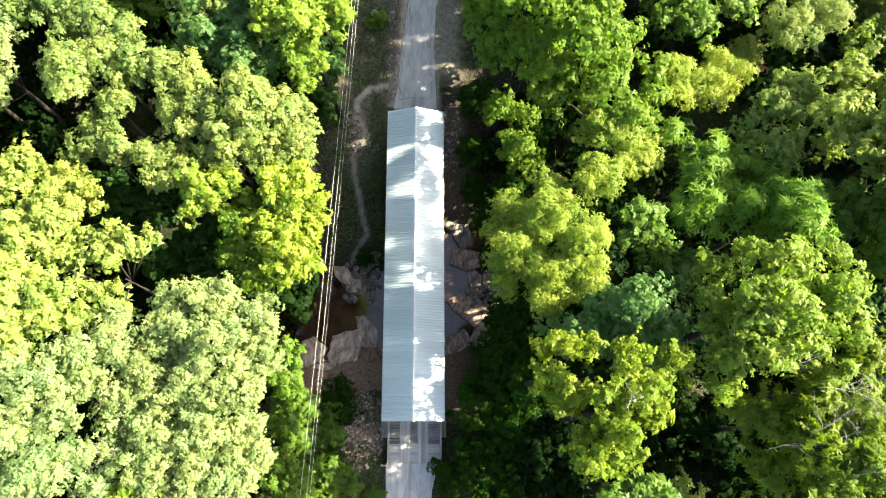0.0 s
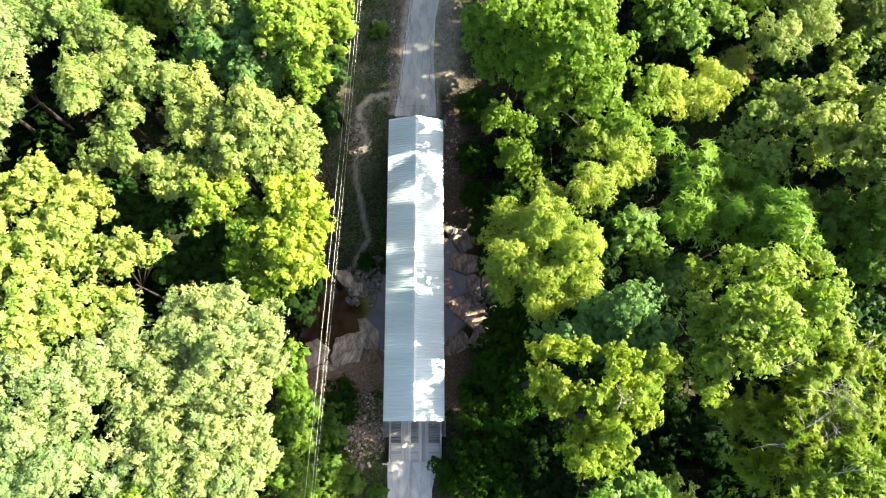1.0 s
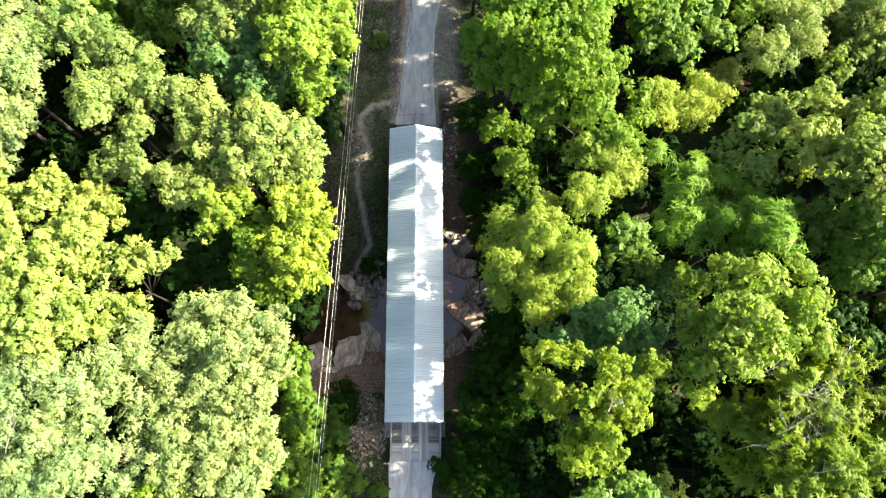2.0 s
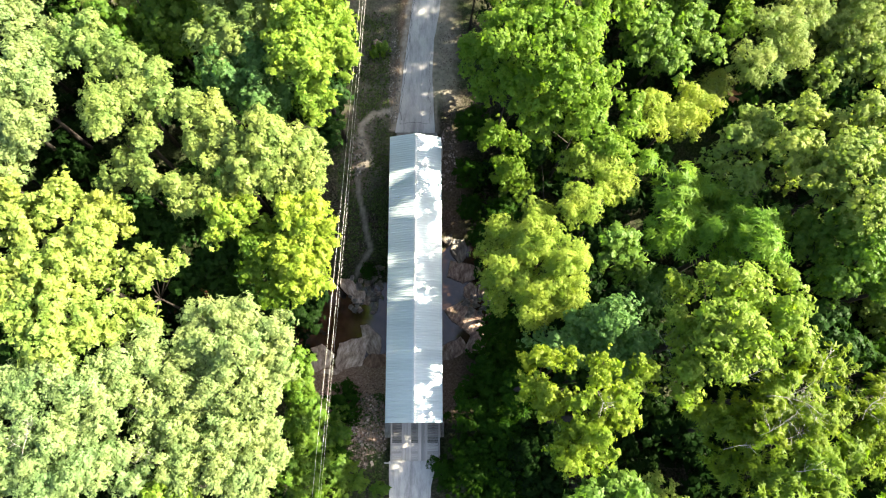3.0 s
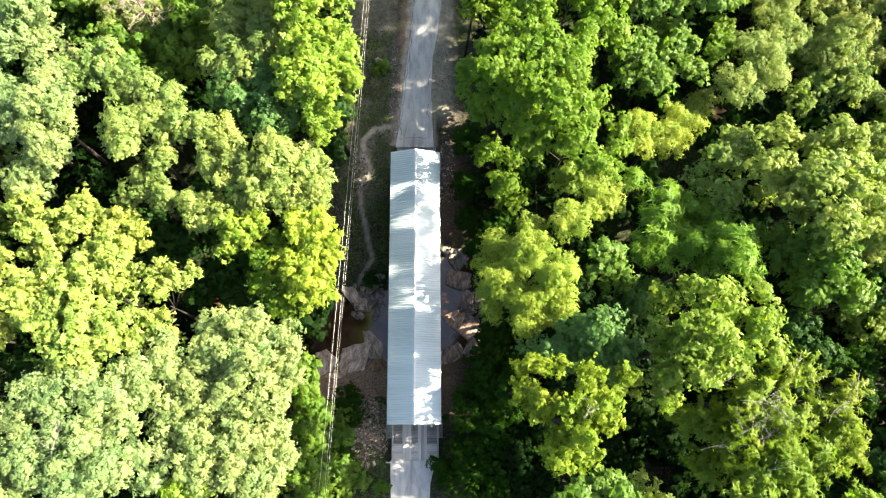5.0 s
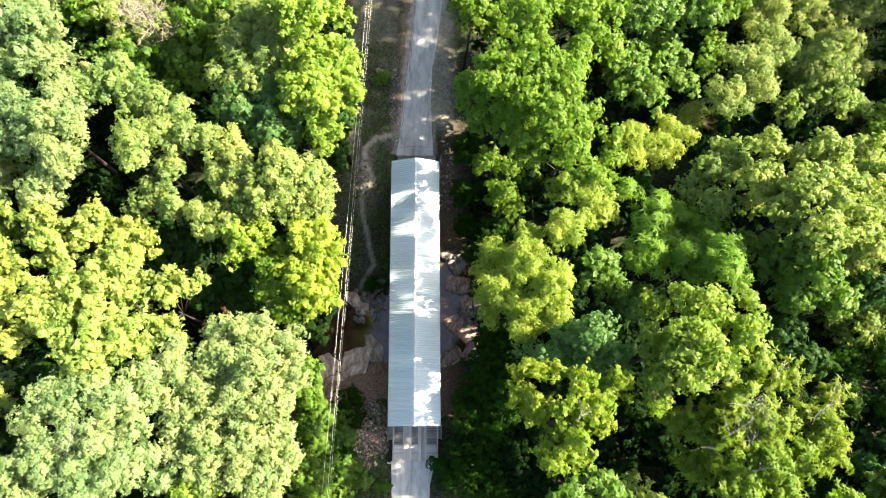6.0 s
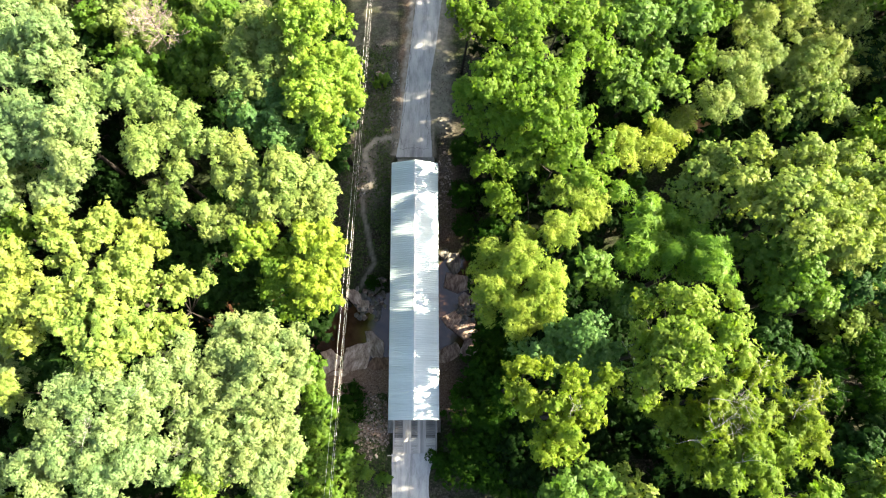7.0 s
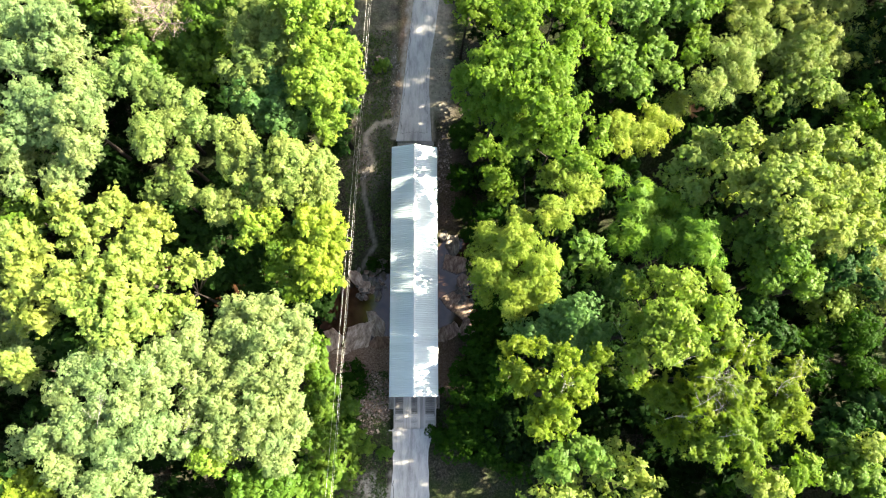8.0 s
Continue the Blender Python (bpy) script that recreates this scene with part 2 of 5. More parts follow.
def ground_z(x, y):
    mid = 11.2 + 0.9 * math.sin(x * 0.16)
    d = y - mid
    d -= 3.4 * smooth(0.5, 4.0, x) * (1 - smooth(10, 16, x)) if d > 0 else 0.0
    if d > 0:
        rise = float(np.interp(d, (3.6, 5.0, 7.2, 11.0, 15.2, 20.3), (0.0, 0.16, 0.50, 0.60, 0.76, 1.0)))
    else:
        rise = float(np.interp(-d, (3.4, 6.0, 10.0, 14.4), (0.05, 0.26, 0.68, 1.0)))
    z = -5.9 + 5.8 * rise
    wide = 0.35 + 0.65 * smooth(3.2, 7.0, abs(x))
    z += wide * (0.35 * noise.noise((x * 0.28, y * 0.28, 0)) + 0.15 * noise.noise((x * 0.9, y * 0.9, 4))) * (1 if rise < 0.99 or abs(x) > 3.4 else 0)
    z += 0.22 * max(0.0, x - 9.0) * smooth(9, 20, x) * (0.35 + 0.65 * rise) * (1 if x < 60 else 60 / x)
    z += 0.10 * max(0.0, -x - 14.0) * rise * (1 if x > -60 else 60 / -x)
    road = (1 - smooth(2.6, 5.5, abs(x - 0.4))) * smooth(0.9, 1.0, rise)
    z = z * (1 - road) - 0.09 * road
    if abs(x) < 2.6 and -3.4 < y < 30.9:
        z = min(z, -0.75)
    return z


TRAIL = [(-2.6, 33.5), (-4.8, 33.2), (-6.1, 31.6), (-5.9, 29.9), (-5.3, 28.6), (-5.6, 27.6), (-6.4, 26.6), (-6.2, 24.4), (-5.7, 22.2), (-5.4, 20.2), (-4.8, 18.4), (-5.8, 17.0), (-6.5, 15.8)]
SPUR = [(-5.3, 28.4), (-4.5, 27.2), (-3.3, 26.4)]


def near(x, y, line):
    best = 99.0
    for (ax, ay), (bx, by) in zip(line, line[1:]):
        t = max(0, min(1, ((x - ax) * (bx - ax) + (y - ay) * (by - ay)) / ((bx - ax) ** 2 + (by - ay) ** 2)))
        best = min(best, math.hypot(x - ax - t * (bx - ax), y - ay - t * (by - ay)))
    return best


def build_ground():
    xs = np.concatenate([[-3000, -1200, -500, -220, -120, -85], np.arange(-70, -16, 2.0), np.arange(-16, 13, 0.28), np.arange(13, 75, 2.0), [85, 120, 220, 500, 1200, 3000]])
    ys = np.concatenate([[-3000, -1200, -500, -200, -100, -60, -36, -24], np.arange(-18, 60, 0.34), np.arange(60, 82, 2.0), [100, 200, 500, 1200, 3000]])
    verts, trail, gravel = [], [], []
    for y in ys:
        for x in xs:
            verts.append((x, y, ground_z(x, y)))
            wob = 0.18 * noise.noise((x * 1.3, y * 1.3, 7))
            g2 = noise.noise((x * 0.7, y * 0.7, 12)) + 0.5 * noise.noise((x * 2.2, y * 2.2, 14))
            d = min(near(x, y, TRAIL), near(x, y, SPUR) + 0.08) if -9 < x < 0 and 13 < y < 36 else 9.0
            lane = 0.5 * smooth(33.0, 36.0, y) * smooth(1.2, 1.8, x) * (1 - smooth(3.6, 5.4, x + 3.5 * wob))
            pull = 0.9 * (1 - smooth(-9.6, -8.0, y + 2 * g2)) * smooth(-7.4, -5.9, x + 2.5 * g2) * (1 - smooth(-2.6, -2.2, x)) * smooth(-20, -16, y)
            shoulder = 0.0
            if y > 31:
                le = float(np.interp(y, (30.9, 33.4, 38, 42.5, 52, 64), (-2.3, -1.9, -1.5, -1.0, 0.0, 1.4)))
                re_ = float(np.interp(y, (30.9, 38, 42.5, 46, 52, 64), (2.1, 1.8, 2.0, 2.6, 3.3, 4.8)))
                shoulder = max(0.75 * (1 - smooth(0.25, 0.85, le - x + 0.5 * g2)) * (x < le), 0.6 * (1 - smooth(0.2, 0.6, x - re_ + 0.3 * g2)) * (x > re_))
            verge = (0.16 + 0.14 * g2) * smooth(-9.2, -7.4, x) * (1 - smooth(-2.6, -2.0, x)) * smooth(22, 27, y)
            trail.append(max(pull, shoulder, verge, (0.72 if y > 27 else 0.5) * (1 - smooth(0.08, 0.70 if y > 27 else 0.42, d + wob)), lane))
            g = noise.noise((x * 0.5, y * 0.5, 2)) * 0.5
            side = 0.45 * (1 - smooth(0.2, 1.1, abs(x + 1.9 - 0.05 * max(0, y - 33)) + g)) * smooth(30, 33, y)
            bank = (1 - smooth(1.0, 2.6, math.hypot(x + 4.6, (y + 0.6) * 0.62) + g)) * 0.9
            slope = (1 - smooth(0.8, 2.2, math.hypot(x + 6.3, (y - 27.5) * 0.5) + g)) * 0.3
            earth = 0.35 * smooth(2.4, 3.2, x) * (1 - smooth(4.6, 6.2, x + g)) * smooth(19, 22, y) * (1 - smooth(30, 33, y))
            shore = 0.9 * (1 - smooth(3.2, 5.2, abs(y - 4.6) + g)) * smooth(-13, -10, x) * (1 - smooth(2, 7, x))
            gravel.append(max(side, bank, slope, earth, shore))
    nx = len(xs)
    faces = [(j * nx + i, j * nx + i + 1, (j + 1) * nx + i + 1, (j + 1) * nx + i) for j in range(len(ys) - 1) for i in range(nx - 1)]
    me = mesh_from("ground", verts, faces, ground_material(), True)
    for name, values in (("trail", trail), ("gravel", gravel)):
        a = me.attributes.new(name, "FLOAT", "POINT")
        a.data.foreach_set("value", values)
    tagged(new("ground", me), "shaded woodland ground with leaf litter, moss, gravel and a trodden trail", "ground", kind="structure")


build_ground()


def water_sheet():
    verts = [(x, 11 + s * 9.0, WATER_Z) for x in (-45, -20, 0, 20, 45) for s in (-1, 1)]
    faces = [(2 * i, 2 * i + 2, 2 * i + 3, 2 * i + 1) for i in range(4)]
    tagged(new("water", mesh_from("water", verts, faces, WATER)), "shallow brown creek water running over dark bedrock", "creek", kind="structure")


water_sheet()


def strip(name, left, right, z, mat, label, category, thick=0.12, wob=0.05):
    """A road slab between two edge functions of y, given at even steps."""
    ys = np.arange(left[0][1], left[-1][1] + 0.01, 0.5)
    lx = np.interp(ys, [p[1] for p in left], [p[0] for p in left])
    rx = np.interp(ys, [p[1] for p in right], [p[0] for p in right])
    verts, faces = [], []
    for y, a, b in zip(ys, lx, rx):
        a += wob * noise.noise((y * 0.9, 1, z)) + wob * noise.noise((y * 3.1, 2, z)) * 0.6
        b += wob * noise.noise((y * 0.9, 5, z)) + wob * noise.noise((y * 3.1, 6, z)) * 0.6
        verts += [(a, y, z - thick), (a, y, z), ((a + b) / 2, y, z + 0.03), (b, y, z), (b, y, z - thick)]
    for i in range(len(ys) - 1):
        for k in range(4):
            faces.append((i * 5 + k, i * 5 + k + 1, i * 5 + k + 6, i * 5 + k + 5))
    faces += [(4, 3, 2, 1, 0), tuple((len(ys) - 1) * 5 + k for k in range(5))]
    ob = new(name, mesh_from(name, verts, faces, mat))
    return tagged(ob, label, category, kind="structure")


strip("road", [(-2.3, 30.9), (-1.9, 33.4), (-1.5, 38), (-1.0, 42.5), (0.0, 52), (1.4, 64)], [(2.1, 30.9), (1.8, 38.0), (2.0, 42.5), (2.6, 46), (3.3, 52), (4.8, 64)], 0.02, ASPHALT, "worn grey asphalt road with cracked edges", "road")
strip("pavement", [(-2.5, -24), (-2.6, -10.8), (-2.3, -8), (-2.4, -3.4)], [(1.9, -24), (1.7, -10.8), (1.6, -6), (2.2, -3.4)], 0.02, CONCRETE, "pale grey concrete road leading to the bridge", "road", wob=0.1)



def crack(points, width, z):
    """A jagged tar-dark crack line lying on the road."""
    verts, faces = [], []
    n = 0
    for (ax, ay), (bx, by) in zip(points, points[1:]):
        steps = max(2, int(math.hypot(bx - ax, by - ay) / 0.25))
        for i in range(steps):
            t = i / steps
            x, y = ax + (bx - ax) * t, ay + (by - ay) * t
            o = 0.30 * noise.noise((x * 0.9, y * 0.9, 3)) + 0.12 * noise.noise((x * 4, y * 4, 5))
            w = width * (0.6 + 0.8 * abs(noise.noise((x * 3, y * 3, 9))))
            along = math.atan2(by - ay, bx - ax)
            nx, ny = -math.sin(along), math.cos(along)
            verts += [(x + nx * (o - w), y + ny * (o - w), z), (x + nx * (o + w), y + ny * (o + w), z)]
    for i in range(len(verts) // 2 - 1):
        faces.append((2 * i, 2 * i + 2, 2 * i + 3, 2 * i + 1))
    tagged(new("trim", mesh_from("trim", verts, faces, TAR)), "dark crack in the worn asphalt road", "road crack", kind="structure")


crack([(-1.75, 32.4), (-1.5, 36), (-1.2, 39), (-0.8, 43), (-0.3, 48)], 0.022, 0.043)
crack([(1.55, 32.2), (1.5, 36), (1.55, 41)], 0.018, 0.043)
crack([(-2.0, 32.05), (1.85, 32.05)], 0.022, 0.056)
crack([(-2.2, -9), (-2.3, -14)], 0.04, 0.04)

# ---- the covered bridge ----
LENGTH, HALF, EAVE, RIDGE = 28.7, 2.66, 3.6, 4.52
bridge = tagged(new("covered_bridge"), "long covered timber bridge with a galvanised ribbed metal roof", "bridge")


def roof_sheet_mesh(width):
    """One ribbed sheet from the eave (x = HALF) to the ridge."""
    prof = []
    n = 4
    step = width / n
    for k in range(n):
        y0 = k * step
        prof += [(y0, 0.0), (y0 + step * 0.55, 0.004), (y0 + step * 0.62, 0.062), (y0 + step * 0.92, 0.062)]
    prof.append((width - 0.001, 0.0))
    verts, faces = [], []
    for x, z in ((HALF, EAVE), (0.05, RIDGE)):
        for lift in (0.0, -0.02):
            for y, up in prof:
                verts.append((x, y, z + up + lift))
    m = len(prof)
    for i in range(m - 1):
        faces.append((i, i + 1, 2 * m + i + 1, 2 * m + i))
        faces.append((m + i, 3 * m + i, 3 * m + i + 1, m + i + 1))
        faces.append((i, m + i, m + i + 1, i + 1))
        faces.append((2 * m + i, 2 * m + i + 1, 3 * m + i + 1, 3 * m + i))
    return mesh_from("roof_sheet", verts, faces, SHEET)


def angle_cap(name, half, z, drop, y0, y1, mat):
    verts, faces = [], []
    for y in (y0, y1):
        verts += [(-half, y, z - drop), (0, y, z), (half, y, z - drop), (half, y, z - drop - 0.02), (0, y, z - 0.02), (-half, y, z - drop - 0.02)]
    faces = [(0, 1, 7, 6), (1, 2, 8, 7), (2, 3, 9, 8), (3, 4, 10, 9), (4, 5, 11, 10), (5, 0, 6, 11), (5, 4, 3, 2, 1, 0), (6, 7, 8, 9, 10, 11)]
    return mesh_from(name, verts, faces, mat)


N_SHEETS = 30
sheet = roof_sheet_mesh(LENGTH / N_SHEETS)
roof = part("roof", angle_cap("roof", HALF - 0.08, RIDGE - 0.03, RIDGE - EAVE - 0.03, 0.05, LENGTH - 0.05, SIDING), bridge, label="brown timber roof boarding under the metal sheets")
for i in range(N_SHEETS):
    y0 = i * LENGTH / N_SHEETS
    part("roof_sheet", sheet, roof, pose(0, y0, random.uniform(0, 0.006)))
    part("roof_sheet", sheet, roof, pose(0, y0 + LENGTH / N_SHEETS, random.uniform(0, 0.006), 0, 0, 180))


for i in range(8):
    part("ridge_cap", angle_cap("ridge_cap", 0.19, RIDGE + 0.062 + 0.004 * (i % 2), 0.085, i * LENGTH / 8 - 0.02, (i + 1) * LENGTH / 8 + 0.02, CAP), roof, label="folded metal ridge cap, its sky reflection put into a paler colour")

# siding boards, gable boards, beams
board = box_mesh("siding_board", 0.025, 0.235, 3.7, SIDING, 0.004)
for s in (-1, 1):
    wall = part("wall", box_mesh("wall", 0.05, LENGTH - 1.4, 0.12, SIDING), bridge, pose(s * 2.14, LENGTH / 2, 1.6))
    for i in range(112):
        part("siding_board", board, wall, pose(-s * 2.14, -LENGTH / 2, -1.6) @ pose(s * (2.2 + 0.006 * (i % 2)), 0.6 + i * 0.245, 1.65 + random.uniform(-0.04, 0.04)))
for y in (0.35, LENGTH - 0.35):
    for i in range(16):
        x = -2.06 + i * 0.275
        top = RIDGE - 0.12 - abs(x) * (RIDGE - EAVE) / HALF
        part("gable_board", box_mesh("gable_board", 0.26, 0.025, top - 3.0, SIDING, 0.004), bridge, pose(x, y, (top + 3.0) / 2))
for s in (-1, 1):
    part("eave_beam", box_mesh("eave_beam", 0.16, LENGTH - 0.4, 0.2, SIDING), bridge, pose(s * 2.1, LENGTH / 2, 3.42))
    part("floor_beam", box_mesh("floor_beam", 0.3, LENGTH + 2.0, 0.5, SIDING), bridge, pose(s * 1.9, LENGTH / 2, -0.47))
deck = part("deck", box_mesh("deck", 0.3, LENGTH + 2.0, 0.45, SIDING), bridge, pose(0, LENGTH / 2, -0.47), "timber floor of the bridge with two board runways")
part("ridge_beam", box_mesh("ridge_beam", 0.12, LENGTH - 0.4, 0.2, SIDING), bridge, pose(0, LENGTH / 2, RIDGE - 0.17))

# deck: cross planks with two runways of long boards on them
DECK_S, DECK_N = -3.55, 31.0
cross = box_mesh("deck_plank", 4.5, 0.200, 0.09, PLANK_X, 0.008)
cross_dusty = box_mesh("deck_plank", 4.5, 0.236, 0.09, DUSTY_X, 0.004)
y = DECK_S + 0.1
while y < DECK_N:
    part("deck_plank", cross_dusty if y < -2.0 + random.uniform(-0.3, 0.3) else cross, deck, pose(0, -LENGTH / 2, 0.47) @ pose(0.1 + random.uniform(-0.03, 0.03), y, -0.16 + random.uniform(-0.008, 0.008), 0, 0, random.uniform(-0.3, 0.3)))
    y += 0.245
runner = box_mesh("runner_board", 0.29, 3.9, 0.05, PLANK_Y, 0.008)
runner_dusty = box_mesh("runner_board", 0.29, 3.9, 0.05, DUSTY_Y, 0.008)
for c in (-0.75, 0.85):
    for k in (-1, 0, 1):
        for j in range(8):
            part("runner_board", runner_dusty if j == 0 and k != 0 else runner, deck, pose(0, -LENGTH / 2, 0.47) @ pose(c + k * 0.305, DECK_S + 2.0 + j * 3.925, -0.088 + random.uniform(0, 0.006), 0, 0, random.uniform(-0.15, 0.15)))
for s, x in ((-1, -2.2), (1, 2.42)):
    for y0, y1 in ((DECK_S, 0.5),):
        part("side_rail", box_mesh("side_rail", 0.1, y1 - y0, 0.14, PLANK_Y), bridge, pose(x, (y0 + y1) / 2, 0.75))
        part("kerb_timber", box_mesh("kerb_timber", 0.16, y1 - y0, 0.18, PLANK_Y), bridge, pose(x, (y0 + y1) / 2, -0.02))
        for k in range(3):
            part("rail_post", box_mesh("rail_post", 0.12, 0.12, 1.0, PLANK_Y), bridge, pose(x, y0 + 0.1 + k * (y1 - y0 - 0.2) / 2, 0.3))
    part("wing_rail", box_mesh("wing_rail", 0.6, 0.1, 0.14, PLANK_Y), bridge, pose(x + s * 0.3, DECK_S - 0.1, 0.72))
    part("rail_post", box_mesh("rail_post", 0.12, 0.12, 1.1, PLANK_Y), bridge, pose(x + s * 0.55, DECK_S - 0.1, 0.2))


def abutment(y, s):
    a = tagged(new("abutment"), "stacked stone abutment carrying the bridge end", "abutment")
    for row in range(9):
        z = -0.95 - row * 0.6
        x = -2.9
        while x < 2.8:
            w = random.uniform(0.5, 1.1)
            w = min(w, 2.95 - x)
            part("stone", box_mesh("stone", w - 0.03, 1.5 + random.uniform(-0.06, 0.06), 0.58, MASONRY, 0.03), a, pose(x + w / 2, y, z))
            x += w
    return a


abutment(-0.6, -1)
abutment(LENGTH + 0.6, 1)

# ---- rocks in the creek ----
def slab(x, y, top, sx, sy, thick, turn, seed, mat, label):
    """A flat, angular ledge of bedrock with broken edges, its top at the height top."""
    rng = random.Random(seed)
    sides = rng.randint(5, 7)
    corners = []
    for k in range(sides):
        a = 2 * math.pi * (k + rng.uniform(-0.32, 0.32)) / sides
        q = rng.uniform(0.78, 1.22)
        corners.append(Vector((math.cos(a) * sx * q, math.sin(a) * sy * q, 0)))
    ring = []
    for k in range(sides):
        p, q = corners[k], corners[(k + 1) % sides]
        for j in range(5):
            e = p.lerp(q, j / 5)
            e += e.normalized() * 0.13 * min(sx, sy) * noise.noise(e * 3.1 + Vector((seed, 0, 0)))
            ring.append(e)
    n = len(ring)
    verts, faces = [], []
    for f, dz in ((1.05, -thick), (1.0, -0.10), (0.96, 0.0), (0.72, 0.03), (0.42, 0.05), (0.15, 0.06)):
        for p in ring:
            w = p * f
            up = 0.10 * noise.noise(Vector((w.x * 0.8, w.y * 0.8, seed))) + 0.05 * noise.noise(Vector((w.x * 3, w.y * 3, seed)))
            verts.append((w.x, w.y, dz + (up if dz > -0.2 else 0)))
    for j in range(5):
        for k in range(n):
            m = (k + 1) % n
            faces.append((j * n + k, j * n + m, (j + 1) * n + m, (j + 1) * n + k))
    faces.append(tuple(5 * n + k for k in range(n)))
    ob = new("rock", mesh_from("rock", verts, faces, mat))
    ob.matrix_world = pose(x, y, top, rng.uniform(-2.5, 2.5), rng.uniform(-2.5, 2.5), turn)
    return tagged(ob, label, "rock", "creek rocks")


LEDGE = "flat ledge of reddish-brown creek bedrock"
WET = "dark wet broken rock at the water's edge"
slab(-10.9, 6.7, -5.15, 2.1, 2.2, 0.8, 10, 1, PALE_ROCK, LEDGE)
slab(-7.0, 7.0, -5.0, 1.9, 3.1, 0.9, -20, 2, PALE_ROCK, LEDGE)
slab(-8.9, 4.6, -4.9, 2.0, 1.5, 0.9, 40, 3, PALE_ROCK, LEDGE)
slab(-4.7, 8.9, -5.15, 1.0, 2.2, 0.6, 25, 4, PALE_ROCK, LEDGE)
slab(-4.3, 5.7, -5.05, 1.8, 1.7, 0.8, 0, 5, MUD, "low wet shelf of red-brown mud and gravel")
slab(-7.4, 14.7, -4.75, 0.8, 1.3, 1.2, 35, 6, PALE_ROCK, "pale boulder below the creek bank")
slab(-6.3, 13.5, -4.95, 1.0, 0.8, 1.0, 10, 7, PALE_ROCK, "pale boulder below the creek bank")
slab(5.6, 16.4, -5.05, 2.6, 1.3, 0.8, -6, 8, ROCK, LEDGE)
slab(4.9, 18.9, -4.9, 1.1, 1.5, 0.9, 10, 9, DARK_ROCK, "grey boulder on the creek bank")
slab(3.4, 20.3, -4.5, 0.8, 0.9, 0.9, 10, 10, DARK_ROCK, "grey boulder on the creek bank")
slab(6.1, 14.2, -5.15, 0.9, 1.1, 0.6, 20, 11, ROCK, LEDGE)
slab(7.5, 14.2, -5.15, 0.6, 1.1, 0.6, 0, 12, ROCK, LEDGE)
slab(5.6, 11.0, -5.05, 2.6, 1.5, 0.8, -32, 13, ROCK, LEDGE)
slab(4.4, 7.2, -4.95, 2.0, 2.2, 0.9, 0, 14, ROCK, LEDGE)
slab(6.6, 8.0, -5.0, 1.4, 1.2, 0.9, -20, 15, ROCK, LEDGE)
slab(7.9, 12.4, -5.2, 0.7, 0.5, 0.6, -30, 16, DARK_ROCK, WET)
broken = random.Random(3)
for k in range(80):
    a = broken.random()
    x, y = (-5.3 + 1.8 * broken.uniform(-1, 1), 14.0 + 2.2 * broken.uniform(-1, 1)) if a < 0.6 else (6.9 + 1.6 * broken.uniform(-1, 1), 12.6 + 1.2 * broken.uniform(-1, 1))
    s = broken.uniform(0.14, 0.42)
    slab(x, y, max(-5.2, ground_z(x, y)) + broken.uniform(0.05, 0.3), s * broken.uniform(0.8, 1.5), s, 0.7, broken.uniform(0, 180), 20 + k, DARK_ROCK if k % 3 else ROCK, WET)
slab(33.3, 32.9, ground_z(33.3, 32.9) + 0.35, 1.5, 0.9, 1.2, 30, 140, EARTH, "bare bank of reddish earth among the trees")


# ---- a fallen log and stones on the verge ----
def log(x, y, turn, length, r):
    pts = [Vector((0, length * (i / 6 - 0.5), 0.04 * math.sin(i * 1.3))) for i in range(7)]
    v, f = tube(pts, [r * (1.05 - 0.06 * i) for i in range(7)], 9)
    ob = new("log", mesh_from("log", v, f, PALE_BARK, True))
    ob.matrix_world = pose(x, y, ground_z(x, y) + r * 0.8, 0, 0, turn)
    tagged(ob, "weathered pale fallen log lying at the wood's edge", "log")


log(-8.9, 32.6, -12, 1.9, 0.14)
slab(-4.4, 41.8, ground_z(-4.4, 41.8) + 0.3, 0.45, 0.7, 0.6, 20, 91, ROCK, "pale stone half sunk in the grassy verge")
slab(-4.0, 16.4, -3.6, 0.7, 0.5, 1.2, 20, 92, DARK_ROCK, "grey boulder on the creek bank")

# ---- overhead wires ----
def wire(points, sag, r=0.0075):
    a, b = (Vector(p) for p in points)
    pts = [a.lerp(b, i / 40) - Vector((0, 0, sag * (1 - (2 * i / 40 - 1) ** 2))) for i in range(41)]
    v, f = tube(pts, [r] * 41, 5)
    tagged(new("power_line", mesh_from("power_line", v, f, WIRE, True)), "thin bare overhead power line", "cable", "power lines beside the bridge")


wire(((-9.95, -35, 9.6), (-4.35, 66, 9.6)), 1.6)
wire(((-9.35, -35, 9.6), (-4.1, 66, 9.6)), 1.5)
wire(((-9.45, -35, 7.6), (-4.1, 66, 7.6)), 1.5, 0.0062)


def utility_pole(x, y):
    p = tagged(new("utility_pole"), "weathered wooden utility pole with a crossarm carrying the lines", "utility pole")
    base = ground_z(x, y) - 0.5
    v, f = tube([Vector((x, y, base)), Vector((x, y, 10.0))], [0.16, 0.11], 10)
    part("pole", mesh_from("pole", v, f, BARK), p)
    part("crossarm", box_mesh("crossarm", 1.5, 0.1, 0.12, PLANK_X), p, pose(x, y, 9.5))


utility_pole(-9.6, -35)
utility_pole(-4.2, 66)


